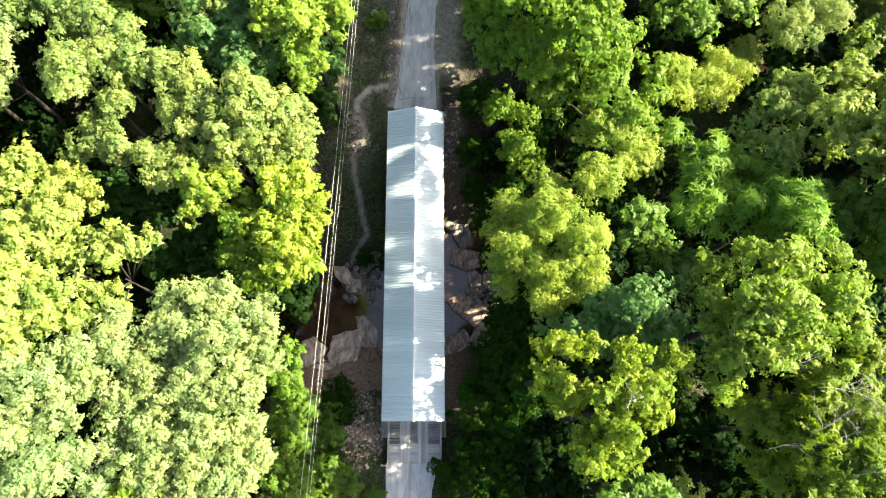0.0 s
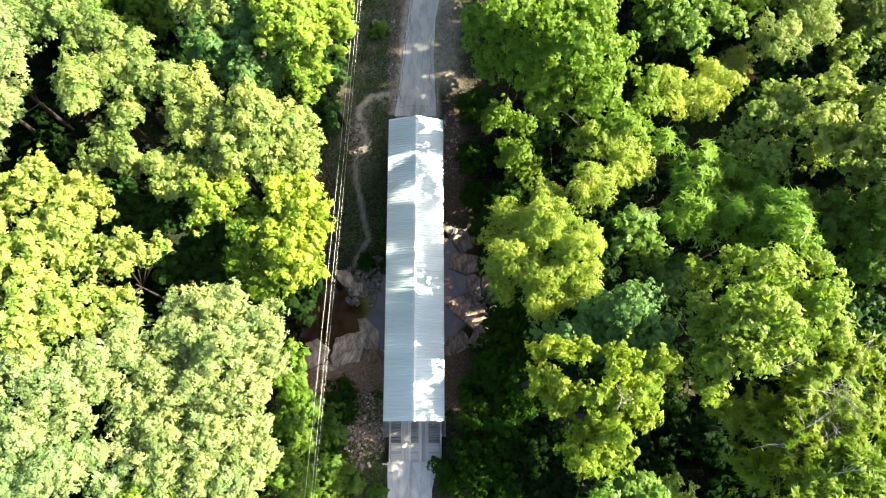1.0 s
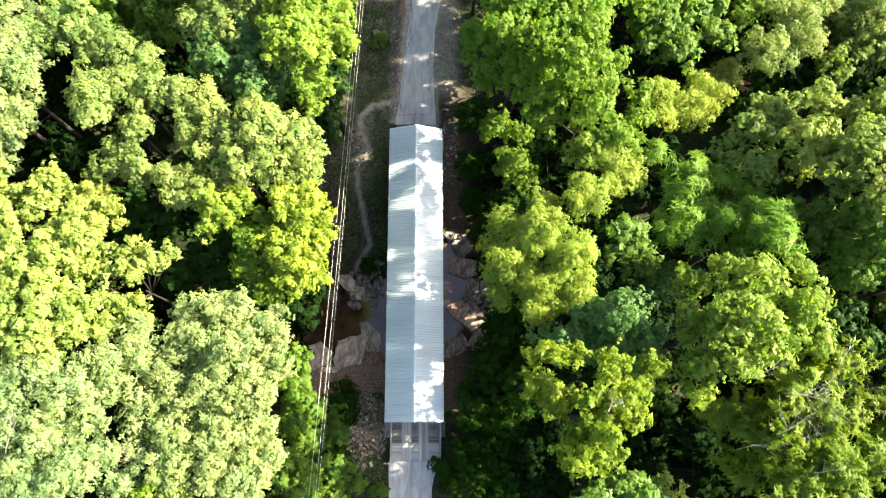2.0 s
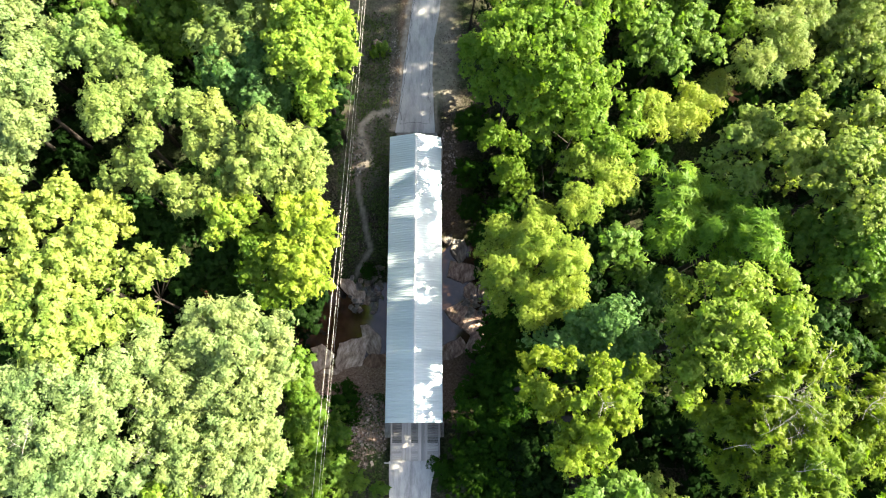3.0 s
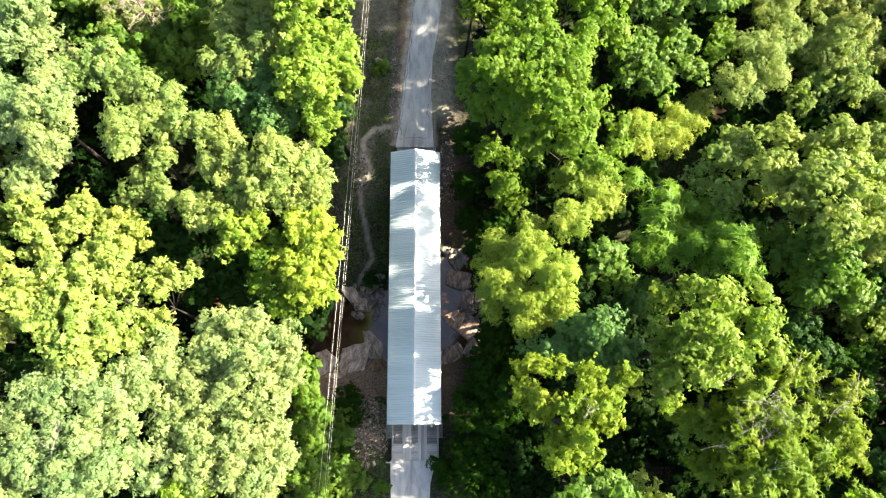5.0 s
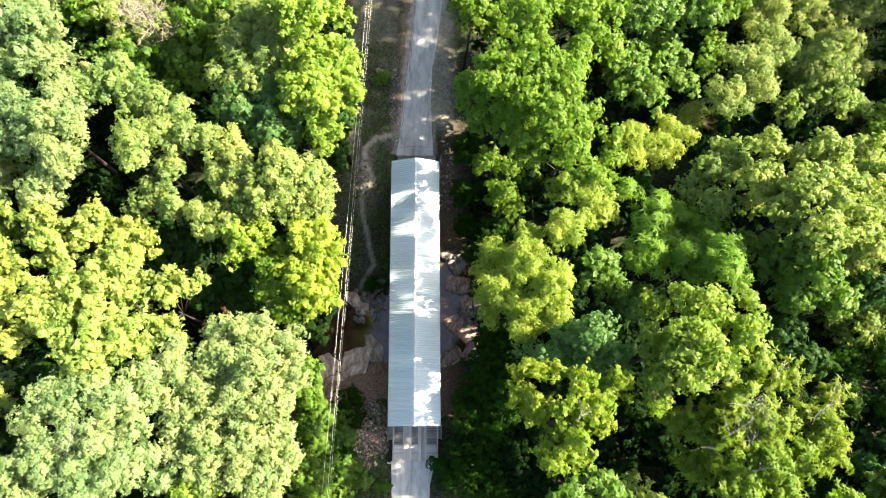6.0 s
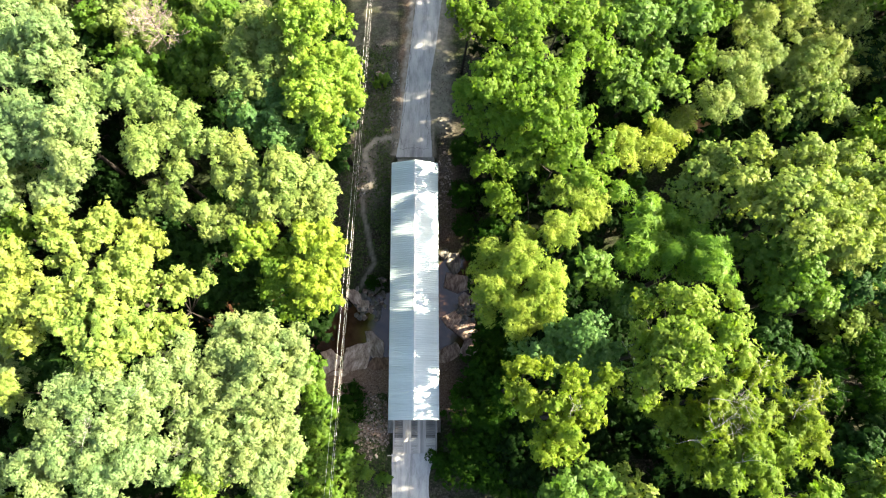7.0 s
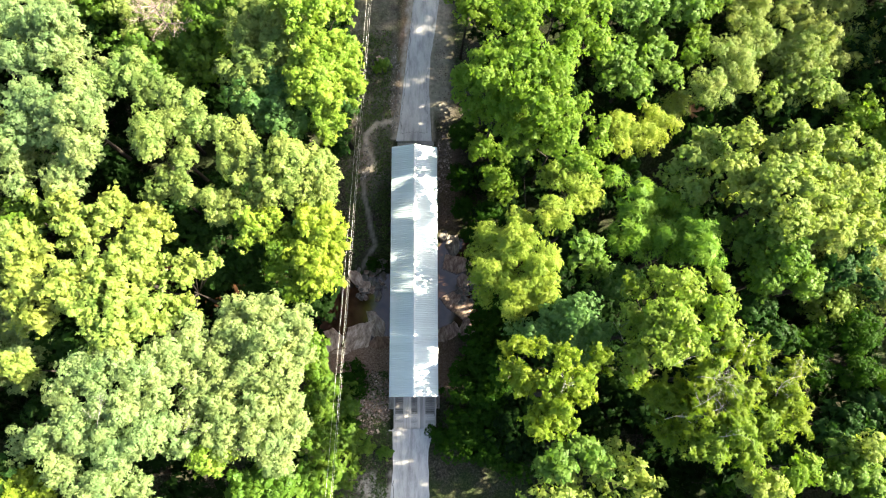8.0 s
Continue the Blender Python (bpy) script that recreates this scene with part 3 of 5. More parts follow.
# ---- trees ----
KINDS = {  # leaf length, width, leaves to a sprig, droop, label
    "A": (0.155, 0.160, 2, 0.2, "broadleaf tree with a fresh green rounded crown"),
    "B": (0.160, 0.165, 3, 0.2, "tall broadleaf tree with a bright green crown"),
    "Y": (0.160, 0.165, 3, 0.15, "broadleaf tree with a sunlit yellow-green crown"),
    "V": (0.160, 0.165, 3, 0.15, "broadleaf tree with plume-like pale yellow-green branches"),
    "Y2": (0.130, 0.135, 3, 0.15, "tree with a lime-green lobed crown"),
    "P": (0.135, 0.140, 2, 0.2, "large broadleaf tree with a pale green domed crown"),
    "D": (0.24, 0.22, 4, 0.3, "deep green understorey tree with shade put into its leaf colour"),
    "D2": (0.155, 0.150, 3, 0.2, "tree with a dense crown, blue-green sky-lit shade put into its leaf colour"),
    "M": (0.20, 0.19, 3, 0.2, "small tree with a clear mid-green crown"),
    "E": (0.135, 0.125, 4, 0.3, "dark green leafy bush of the creek bank, shade put into its leaf colour"),
    "U": (0.24, 0.22, 4, 0.3, "understorey tree with near-black leaves for shade, some added to block sun"),
    "L": (0.16, 0.15, 4, 0.25, "mid-green bushy tree at the clearing's edge"),
    "W": (0.14, 0.075, 3, 0.3, "feathery tree with a fine light olive-green crown"),
    "W2": (0.14, 0.075, 3, 0.3, "tree with a fine feathery olive crown"),
    "G": (0.40, 0.115, 8, 0.2, "tree with star-like whorls of long green leaves"),
    "S": (0.155, 0.16, 3, 0.2, "tree with a sage-green crown of small leaf tufts"),
    "N": (0.15, 0.155, 3, 0.2, "large broadleaf tree with a luminous yellow-green crown"),
    "C": (0.24, 0.10, 6, 0.4, "tall tree with drooping fine yellow-green sprays"),
}
tree_count = 0


def unit(rng, n):
    v = rng.normal(size=(n, 3))
    return v / np.linalg.norm(v, axis=1, keepdims=True)


def crown_clumps(rng, r, hz):
    k = int(17 + 9 * r)
    d = unit(rng, k * 4)
    d = d[d[:, 2] > -0.55][:k]
    ph = rng.uniform(0, 6.28, 4)
    az = np.arctan2(d[:, 1], d[:, 0])
    lobe = 1 + 0.15 * np.sin(2 * az + ph[0]) + 0.14 * np.sin(3 * az + ph[1] + d[:, 2] * 2) + 0.10 * np.sin(5 * az + ph[2] + d[:, 2] * 4)
    dist = rng.uniform(0.42, 0.95, len(d)) * lobe
    rad = np.minimum(r, 4.0) * rng.uniform(0.14, 0.33, len(d))
    dist = np.minimum(dist, 1.06 - rad / max(r, 0.1))
    shrink = np.where(d[:, 2] < 0, 1 + 0.25 * d[:, 2], 1.0)
    c = d * (dist * shrink)[:, None] * np.array([r, r, hz])
    return c, rad


def leaf_quads(rng, c, rad, n, kind, scale):
    """The leaves of a crown of clumps, three corners each."""
    length, width, per, droop, _ = KINDS[kind]
    length, width = length * scale, width * scale
    sprigs = n // per
    # each clump carries tufts, each tuft carries sprigs
    loose = 2 if kind in ("W", "W2", "G") else 6 if kind in ("P", "A") else 9 if kind == "C" else 4 if kind in ("B", "Y", "V", "S") else 5
    tufts = max(24, sprigs // loose)
    i = rng.choice(len(c), tufts, p=rad ** 2 / np.sum(rad ** 2))
    d = unit(rng, tufts)
    low = d[:, 2] < -0.25
    d[low, 2] *= -1
    tc = c[i] + d * (rad[i] * rng.uniform(0.72, 1.12, tufts))[:, None]
    keep = np.ones(tufts, bool)
    for cc, rr in zip(c, rad):
        keep &= np.linalg.norm(tc - cc, axis=1) > 0.6 * rr
    reach = np.max(np.abs(c[:, 2])) + 0.1
    keep &= rng.uniform(0, 1, tufts) < np.clip(0.95 + 1.1 * tc[:, 2] / reach, 0.14, 1.0)
    tc, d = tc[keep], d[keep]
    tr = (0.32 if kind == "G" else 0.20 if loose == 2 else 0.26) * scale * rng.uniform(0.4, 1.2, len(tc))
    count = int(sprigs * len(tc) / tufts)
    k = rng.choice(len(tc), count, p=tr ** 2 / np.sum(tr ** 2))
    e = unit(rng, count) + d[k] * 0.5
    e /= np.linalg.norm(e, axis=1, keepdims=True)
    p = tc[k] + e * (tr[k] * rng.uniform(0.35, 1.0, count))[:, None]
    if kind == "C":
        # long arching sprays
        ways = unit(rng, len(tc)) * np.array([1, 1, 0.35]) + d * 0.6
        along = rng.uniform(-0.2, 1.0, count)
        p = tc[k] + ways[k] * (along * 0.85)[:, None] - np.array([0, 0, 0.30]) * (along ** 2)[:, None] + e * 0.07
    d = d[k] * 0.9 + e * (0.2 if loose < 4 else 0.3)
    size = np.ones(count)
    # large inner leaves that close the heart of each clump
    inner = max(20, sprigs // 9)
    k = rng.choice(len(c), inner, p=rad ** 2 / np.sum(rad ** 2))
    e = unit(rng, inner)
    p = np.concatenate([p, c[k] + e * (rad[k] * rng.uniform(0.1, 0.5, inner))[:, None]])
    d = np.concatenate([d, e])
    size = np.concatenate([size, np.full(inner, 1.0 if kind == "G" else 1.7)])
    s = len(p)
    even = kind in ("P", "A", "W", "W2")
    ax = d * (0.6 if even else 0.8) + np.array([0, 0, 0.42 if even else 0.38]) + unit(rng, s) * (0.26 if even else 0.36)
    ax /= np.linalg.norm(ax, axis=1, keepdims=True)
    u = np.cross(ax, unit(rng, s))
    u /= np.linalg.norm(u, axis=1, keepdims=True) + 1e-9
    w = np.cross(ax, u)
    verts = np.zeros((s, per, 3, 3))
    for k in range(per):
        t = 2 * math.pi * k / per + rng.uniform(-0.4, 0.4, s)
        way = np.cos(t)[:, None] * u + np.sin(t)[:, None] * w + ax * rng.uniform(-0.2, 0.5, s)[:, None]
        way /= np.linalg.norm(way, axis=1, keepdims=True)
        side = np.cross(ax, way)
        side /= np.linalg.norm(side, axis=1, keepdims=True) + 1e-9
        L = (length * size * rng.uniform(0.6, 1.25, s))[:, None]
        W = width * L / length
        root = p + way * L * rng.uniform(0.05, 0.3, s)[:, None]
        up = ax * 0.12 * L
        verts[:, k, 0] = root + side * W * 0.5 + up
        verts[:, k, 1] = root + way * L - np.array([0, 0, 1.0]) * droop * L
        verts[:, k, 2] = root - side * W * 0.5 + up
    return verts.reshape(-1, 3, 3)


def leaf_mesh(name, groups):
    """One mesh of leaves out of (corners, material) groups."""
    me = bpy.data.meshes.new(name)
    verts = np.concatenate([q for q, _ in groups]).astype(np.float32)
    m = len(verts)
    me.vertices.add(m * 3)
    me.vertices.foreach_set("co", verts.reshape(-1))
    me.loops.add(m * 3)
    me.loops.foreach_set("vertex_index", np.arange(m * 3, dtype=np.int32))
    me.polygons.add(m)
    me.polygons.foreach_set("loop_start", np.arange(0, m * 3, 3, dtype=np.int32))
    slots = []
    for _, mat in groups:
        if mat.name not in slots:
            slots.append(mat.name)
            me.materials.append(mat)
    me.polygons.foreach_set("material_index", np.concatenate([np.full(len(q), slots.index(mat.name), np.int32) for q, mat in groups]))
    me.update(calc_edges=True)
    return me


STANDS = []


def crown_form(kind, top, base, r):
    tall = top - base
    hz = min(max(r * (1.4 if kind in ("Y", "C", "Y2", "B", "G") else 1.15), 0.26 * tall), max(tall * 0.46, 0.6))
    return hz, top - hz * 0.98


def leaf_count(kind, density, r):
    return int(density * r * r * (1.6 if kind in ("W", "W2") else 1.4 if kind in ("C", "G", "P") else 1.15 if kind == "A" else 0.72 if kind in ("D", "E", "U") else 1.0))


# clump radius from and to (m), how far the clumps fill a lobe's shell, leaves to a square metre of clump
CLUMPS = {
    "A": (0.42, 0.85, 0.72, 66), "B": (0.42, 0.88, 0.70, 62), "Y": (0.36, 0.64, 0.72, 66), "V": (0.36, 0.64, 0.58, 66), "Y2": (0.36, 0.64, 0.70, 96),
    "P": (0.40, 0.78, 0.85, 72), "D": (0.60, 1.05, 0.65, 34), "D2": (0.46, 0.82, 0.88, 84), "M": (0.38, 0.70, 0.72, 56),
    "E": (0.42, 0.80, 0.85, 92), "U": (0.60, 1.05, 0.65, 34), "L": (0.40, 0.75, 0.80, 76), "W": (0.36, 0.66, 0.80, 112), "W2": (0.38, 0.68, 0.75, 108),
    "G": (0.40, 0.70, 0.66, 60), "S": (0.34, 0.66, 0.80, 68), "C": (0.45, 0.80, 0.62, 84), "N": (0.37, 0.74, 0.78, 68),
}


def lobe_clumps(rng, r, hz, kind, deep):
    """Clumps of leaves over the upper shell of one lobe of a crown, about its middle."""
    lo, hi, fill_part, _ = CLUMPS[kind]
    mean = (lo + hi) / 2
    area = 2 * math.pi * r * (r + hz) / 2 * (1.25 if deep else 1.0)
    k = max(4, int(fill_part * area / (math.pi * mean * mean)))
    d = unit(rng, k * 3)
    d = d[d[:, 2] > (-0.5 if deep else -0.35)][:k]
    az = np.arctan2(d[:, 1], d[:, 0])
    ph = rng.uniform(0, 6.28, 3)
    lobe = 1 + 0.13 * np.sin(2 * az + ph[0]) + 0.13 * np.sin(3 * az + ph[1] + 2 * d[:, 2]) + 0.09 * np.sin(5 * az + ph[2] + 3 * d[:, 2])
    rad = rng.uniform(lo, hi, len(d)) * min(1.0, 0.55 + 0.25 * r)
    reach = lobe * rng.uniform(0.62, 1.04, len(d))
    out = d * np.array([r, r, hz])
    c = out * np.maximum(reach - rad / max(r, 0.6) * 0.85, 0.25)[:, None]
    if kind in ("Y", "Y2", "V"):
        # plumes: every clump runs out into a tapering tip that points outwards and up
        way = d * np.array([1.0, 1.0, 0.75]) + np.array([0, 0, 0.55])
        way /= np.linalg.norm(way, axis=1, keepdims=True)
        long = rng.uniform(0.5, 1.5, len(d))
        c = np.concatenate([c - way * (rad * 0.3)[:, None], c + way * (rad * 0.6 * long)[:, None], c + way * (rad * 1.35 * long)[:, None]])
        rad = np.concatenate([rad * 0.9, rad * 0.72, rad * 0.46])
    heart = rng.uniform(-0.5, 0.5, (max(2, int(r * 2)), 3)) * np.array([r, r, hz])
    c = np.concatenate([c, heart])
    rad = np.concatenate([rad, np.full(len(heart), min(0.45 * r, 1.1))])
    return c, rad


def tree(kind, lobes, depth=0.0, thin=1.0):
    """A tree whose crown is made of lobes (x, y, top, half-width), depth times as deep as they are wide; thin: an open crown."""
    global tree_count
    tree_count += 1
    rng = np.random.default_rng(1000 + tree_count)
    weight = sum(r for _, _, _, r in lobes)
    x, y = sum(l[0] * l[3] for l in lobes) / weight, sum(l[1] * l[3] for l in lobes) / weight
    base = ground_z(x, y)
    t = tagged(new("tree"), KINDS[kind][4], "tree", "woodland trees")
    t.location = (x, y, base)
    centres, radii, ends = [], [], []
    for lx, ly, top, r in lobes:
        STANDS.append((lx, ly, r))
        tall = top - base
        deep = not depth and (x < 9 or tall < 9 or y < 17)
        hz = min(r * (depth or (1.45 if deep else 1.05)), max(0.6, tall * 0.48))
        mid = Vector((lx - x, ly - y, tall - hz * 0.97))
        c, rad = lobe_clumps(rng, r, hz, kind, deep)
        centres.append(c + np.array(mid))
        radii.append(rad)
        ends.append((mid, r, hz))
    # no clumps deep inside a neighbouring lobe
    for i, (mid, r, hz) in enumerate(ends):
        for k in range(len(ends)):
            if k != i:
                away = np.linalg.norm((centres[k] - np.array(mid)) / np.array([r, r, hz]), axis=1)
                centres[k], radii[k] = centres[k][away > 0.62], radii[k][away > 0.62]
    c, rad = np.concatenate(centres), np.concatenate(radii)
    middle = np.array([0, 0, float(np.mean(c[:, 2]))])
    n = int(thin * CLUMPS[kind][3] * np.sum(rad ** 2) * 5.6)
    leaves = leaf_quads(rng, c - middle, rad, n, kind, 1.19)
    part("crown", leaf_mesh("crown", [(leaves, LEAVES[kind])]), t, pose(0, 0, middle[2]))
    high = max(e[0].z for e in ends)
    fork = high * 0.55
    # stems lean a little out towards the light of the clearing
    lean = Vector((rng.uniform(-0.3, 0.3) - 0.04 * high * (1 if x > 0 else -1), rng.uniform(-0.3, 0.3), 0))
    thick = 0.04 + 0.008 * high + 0.006 * len(lobes)
    v, f = tube([Vector((0, 0, -0.6)) + lean, Vector((0, 0, fork * 0.6)) + lean * 0.4, Vector((0, 0, fork)), Vector((0, 0, high * 0.9))], [thick * 1.25, thick, thick * 0.8, thick * 0.25], 7)
    part("trunk", mesh_from("trunk", v, f, BARK, True), t)
    for mid, r, hz in ends:
        root = Vector((0, 0, max(fork * 0.7, min(mid.z - mid.xy.length * 0.6, high * 0.85))))
        bend = root.lerp(mid, 0.55) + Vector((0, 0, 0.10 * (mid - root).length))
        v, f = tube([root, bend, mid], [thick * 0.30, thick * 0.18, thick * 0.08], 5)
        for k in range(3):
            a = k * 2.1 + r
            tip = mid + Vector((math.cos(a) * r * 0.7, math.sin(a) * r * 0.7, hz * 0.35))
            v2, f2 = tube([mid.lerp(root, 0.15), mid.lerp(tip, 0.5) + Vector((0, 0, 0.1 * r)), tip], [thick * 0.14, thick * 0.09, 0.012], 4)
            f += [tuple(len(v) + q for q in g) for g in f2]
            v += v2
        part("limb", mesh_from("limb", v, f, BARK, True), t)
    return t


# the west bank, sunlit crowns
tree("P", [(-34.4, 33.9, 19.5, 2.7), (-30.8, 29.1, 21, 2.4), (-31.4, 26, 21.5, 2.3), (-29.9, 25.4, 21, 1.4), (-30.8, 23.2, 20.7, 2.3), (-32.7, 21.9, 18, 1.9), (-33.1, 20, 17, 1.7)])
tree("A", [(-27.3, 30.7, 20.3, 2.1), (-24.8, 28.9, 20.3, 2.1), (-29, 29.5, 20.2, 1.7), (-23, 27.9, 20, 1.4)])
tree("A", [(-24.7, 24.9, 21, 2.2), (-24, 22.5, 21.4, 1.6), (-22.5, 25.5, 20.3, 1.7), (-21.9, 23, 18.8, 1.8), (-22.4, 21.4, 17.6, 1.5)])
tree("A", [(-20.2, 25.1, 19.4, 1.8), (-20.7, 27.5, 19.6, 1.4), (-18.5, 24.8, 19.2, 1.5)])
tree("A", [(-24.1, 20.8, 16.6, 1.9), (-21.6, 19.1, 17.4, 1.5), (-25.6, 19.5, 15, 1.2)])
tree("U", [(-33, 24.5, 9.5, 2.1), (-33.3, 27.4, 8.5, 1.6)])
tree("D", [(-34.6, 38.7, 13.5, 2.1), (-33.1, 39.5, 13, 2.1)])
tree("L", [(-22.2, 34.1, 16.5, 2.6), (-20.6, 36, 17, 2.2), (-23.8, 36.3, 16, 2), (-23.2, 32.4, 15.5, 1.7)])
tree("A", [(-15.7, 30.9, 20.6, 2.5), (-13.2, 32.6, 21.3, 2.4), (-18.1, 30.7, 20, 1.2), (-16.2, 34.4, 20.5, 2)])
tree("D2", [(-16.1, 28.6, 19.5, 2.7), (-13.7, 26.9, 19, 2.4), (-11.7, 26.5, 17.5, 1.8), (-13.4, 29.2, 20, 2.2)])
tree("Y", [(-9.7, 30.6, 22.6, 2.3), (-8.1, 32.6, 21.5, 2.2), (-8.9, 28.2, 21.2, 2.5), (-6.9, 29.7, 19.4, 2), (-8.3, 26.5, 18.3, 2), (-6.8, 33.8, 17.6, 2.1), (-10.5, 28.9, 21.5, 1.6)])
tree("A", [(-11.2, 20.4, 19.5, 3.1), (-11.7, 21.9, 21.3, 2), (-8.9, 22.1, 18, 2), (-9.6, 19.1, 17.5, 2.4), (-13.4, 19.8, 19.3, 2.2), (-8.4, 20.1, 16, 1.5), (-14.3, 21.6, 19.5, 1.5)])
tree("A", [(-16.7, 24.1, 19.4, 2), (-17.8, 22.1, 18.6, 1.6), (-16, 20.6, 18.8, 1.4), (-15.3, 22.8, 19.4, 1.3)])
tree("A", [(-18.6, 18.4, 17.8, 1.7), (-17.1, 18.1, 17, 1.8), (-18.3, 16.9, 16.8, 1.4), (-15.2, 18.4, 17, 1.5)])
tree("Y", [(-14.9, 15.8, 17.4, 1.6), (-13.7, 16.7, 17.2, 1.4), (-15.9, 14.8, 16.8, 1.2)])
tree("Y", [(-9.3, 16, 18.3, 2.3), (-9.6, 12.7, 17.4, 2.5), (-8.1, 14, 16, 1.6), (-9, 11, 15.8, 1.9), (-7.6, 16.3, 15, 1.2)])
tree("B", [(-12.4, 14.5, 16.2, 2.1), (-12.7, 12.2, 15.4, 2), (-11, 10.5, 14.6, 1.7)])
# near-black leaves stand for the shade on this bush
tree("U", [(-9.6, 10.1, 10.3, 2.1), (-11.7, 8.9, 9.5, 1.6)])
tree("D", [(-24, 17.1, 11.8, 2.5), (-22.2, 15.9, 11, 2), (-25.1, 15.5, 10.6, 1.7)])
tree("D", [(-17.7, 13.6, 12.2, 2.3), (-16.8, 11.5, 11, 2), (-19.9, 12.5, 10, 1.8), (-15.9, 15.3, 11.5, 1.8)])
tree("V", [(-29.3, 18.2, 16.4, 1.9), (-30, 16.3, 16, 1.3), (-28.4, 16.8, 16, 1.3)])
tree("V", [(-26.4, 17.4, 15.6, 1.2), (-25.2, 15.7, 16.2, 2.1), (-24.9, 17.2, 15.8, 1.2), (-26.3, 14.7, 17, 1.8)])
tree("V", [(-31.7, 15.5, 17.2, 2.1), (-33.5, 17.8, 16.2, 1.8)])
tree("V", [(-25.8, 12.8, 19.4, 2.3), (-28.4, 11.5, 20.3, 2.1), (-26.5, 10.6, 20.2, 2.3), (-24.5, 11.8, 17.2, 2), (-29.7, 10.1, 20.6, 1.9)])
tree("V", [(-28.5, 8, 21.4, 1.9), (-25.5, 7.6, 20.6, 2.3), (-26.6, 5.8, 21.4, 2), (-25.2, 4.5, 20.4, 1.5), (-24.2, 8.3, 17.8, 1.8), (-24.4, 6.2, 18.5, 1.5)])
tree("V", [(-21, 11, 16.8, 1.4), (-20.5, 12.4, 16.6, 1.1), (-19.3, 12.1, 16.2, 1), (-18.4, 12.6, 15.8, 0.7), (-22, 12.5, 16, 0.9), (-22, 8.6, 15.8, 1.6), (-20.4, 7.1, 15.4, 1.1), (-23, 6.7, 16.4, 1.4)])
tree("P", [(-13.4, 4.6, 17.8, 3.3), (-13.8, 7.9, 17.5, 2), (-11.2, 6.5, 16.8, 2.3), (-15.1, 5.7, 17.3, 1.9), (-17.2, 6.5, 17, 1.7), (-12.2, 2.5, 16.6, 2.4), (-15.2, 2.5, 16.4, 2), (-10.4, 4, 14.6, 1.7), (-17.3, 4.8, 16.8, 1.6), (-16.9, 8.2, 16.4, 1.4), (-17.6, 3, 16, 1.4)])
tree("P", [(-20.6, 2.1, 16.8, 1.6), (-20.1, 0.2, 15.8, 1.7), (-19.2, 3.8, 16.6, 1.3), (-20.2, 4.9, 18, 1.6), (-21.4, 2.5, 17.4, 1.8), (-22.1, 4.1, 19, 1.7), (-20.5, 6.7, 16.6, 1.2)])
tree("P", [(-23.4, 1.8, 20.4, 2.1), (-25.3, 3.3, 20.8, 1.8), (-26.7, 1.8, 20.8, 1.7), (-24.2, -0.6, 20.8, 2.1), (-28.5, 2.7, 20.6, 1.8), (-22, 0.2, 19.4, 1.7)])
tree("P", [(-26.3, -1.3, 20.7, 2.1), (-27.8, -3, 20.2, 1.8), (-22.9, -3.1, 20.1, 2.1), (-25.4, -4, 20.2, 2.1), (-21.5, -2, 17.5, 1.5), (-21, -4.1, 16.4, 1.8)])
tree("P", [(-17.8, -0.5, 16.2, 2.2), (-14.2, -0.9, 16.4, 2.1), (-17.4, -3.4, 16.4, 2), (-19.1, 1.6, 15.6, 1.4), (-16.8, 1.5, 15.8, 1.7), (-15, -3.3, 16.4, 2), (-20.2, -1.7, 15, 1.4)])
tree("P", [(-12.2, -3.6, 15.6, 2.2), (-11.7, -0.7, 14.8, 1.8), (-10.9, -2.2, 13.8, 1.5), (-13, -5.4, 15.4, 2.1)])
tree("Y", [(-18, -5, 15.6, 1.7), (-19.1, -5.6, 15, 1.3)])
tree("L", [(-10.3, 3, 8.6, 2.1), (-9.4, 1.4, 8, 1.9), (-10.1, -0.6, 8.2, 1.9), (-10.1, 5.1, 8.4, 1.5), (-9.1, -1.2, 6.8, 1.4), (-10.9, -3.4, 6, 1.7)])
tree("P", [(-33.5, 35, 22.6, 2.2)])
tree("L", [(-32.9, 40.3, 16, 2), (-34.6, 40, 15, 1.4)])
tree("L", [(-21.3, 36.8, 19, 2.1), (-18.6, 37.7, 20.5, 2.3)])
tree("A", [(-15, 36.3, 22, 2.3), (-13, 35.1, 21.5, 1.6)])
tree("Y", [(-9.8, 34.6, 25, 2.1), (-11.5, 35.8, 24, 1.7), (-8.1, 40.3, 16, 1.9), (-9.3, 38.7, 20, 1.9)])
tree("P", [(-36.9, 35.3, 21.5, 2.6), (-37.4, 31.7, 20.4, 1.9), (-34.5, 32.2, 21, 1.8)])
tree("P", [(-36.6, 27.8, 20.4, 2.4), (-33.9, 26.6, 21, 2), (-37, 24.7, 19.4, 1.9), (-33.6, 24.5, 20, 1.7)])
tree("D", [(-39.4, 24, 13.5, 2.2), (-37.5, 23.2, 13, 1.7)])
tree("P", [(-33.5, 20.4, 17.8, 1.8), (-37.7, 19.9, 17, 1.5)])
tree("V", [(-34.7, 18.7, 17, 1.5), (-33.4, 18.8, 16.6, 1.3)])
tree("L", [(-37.8, 17.6, 15.6, 1.9)])
tree("V", [(-37.8, 15.4, 16, 1.9), (-35.3, 13.6, 16.8, 1.7), (-36.1, 11.7, 18, 1.8)])
tree("V", [(-30.4, 9.5, 20.8, 1.9), (-32.4, 6.7, 19.4, 1.5), (-34.3, 9, 19.6, 1.7), (-35.6, 7.1, 18, 1.3)])
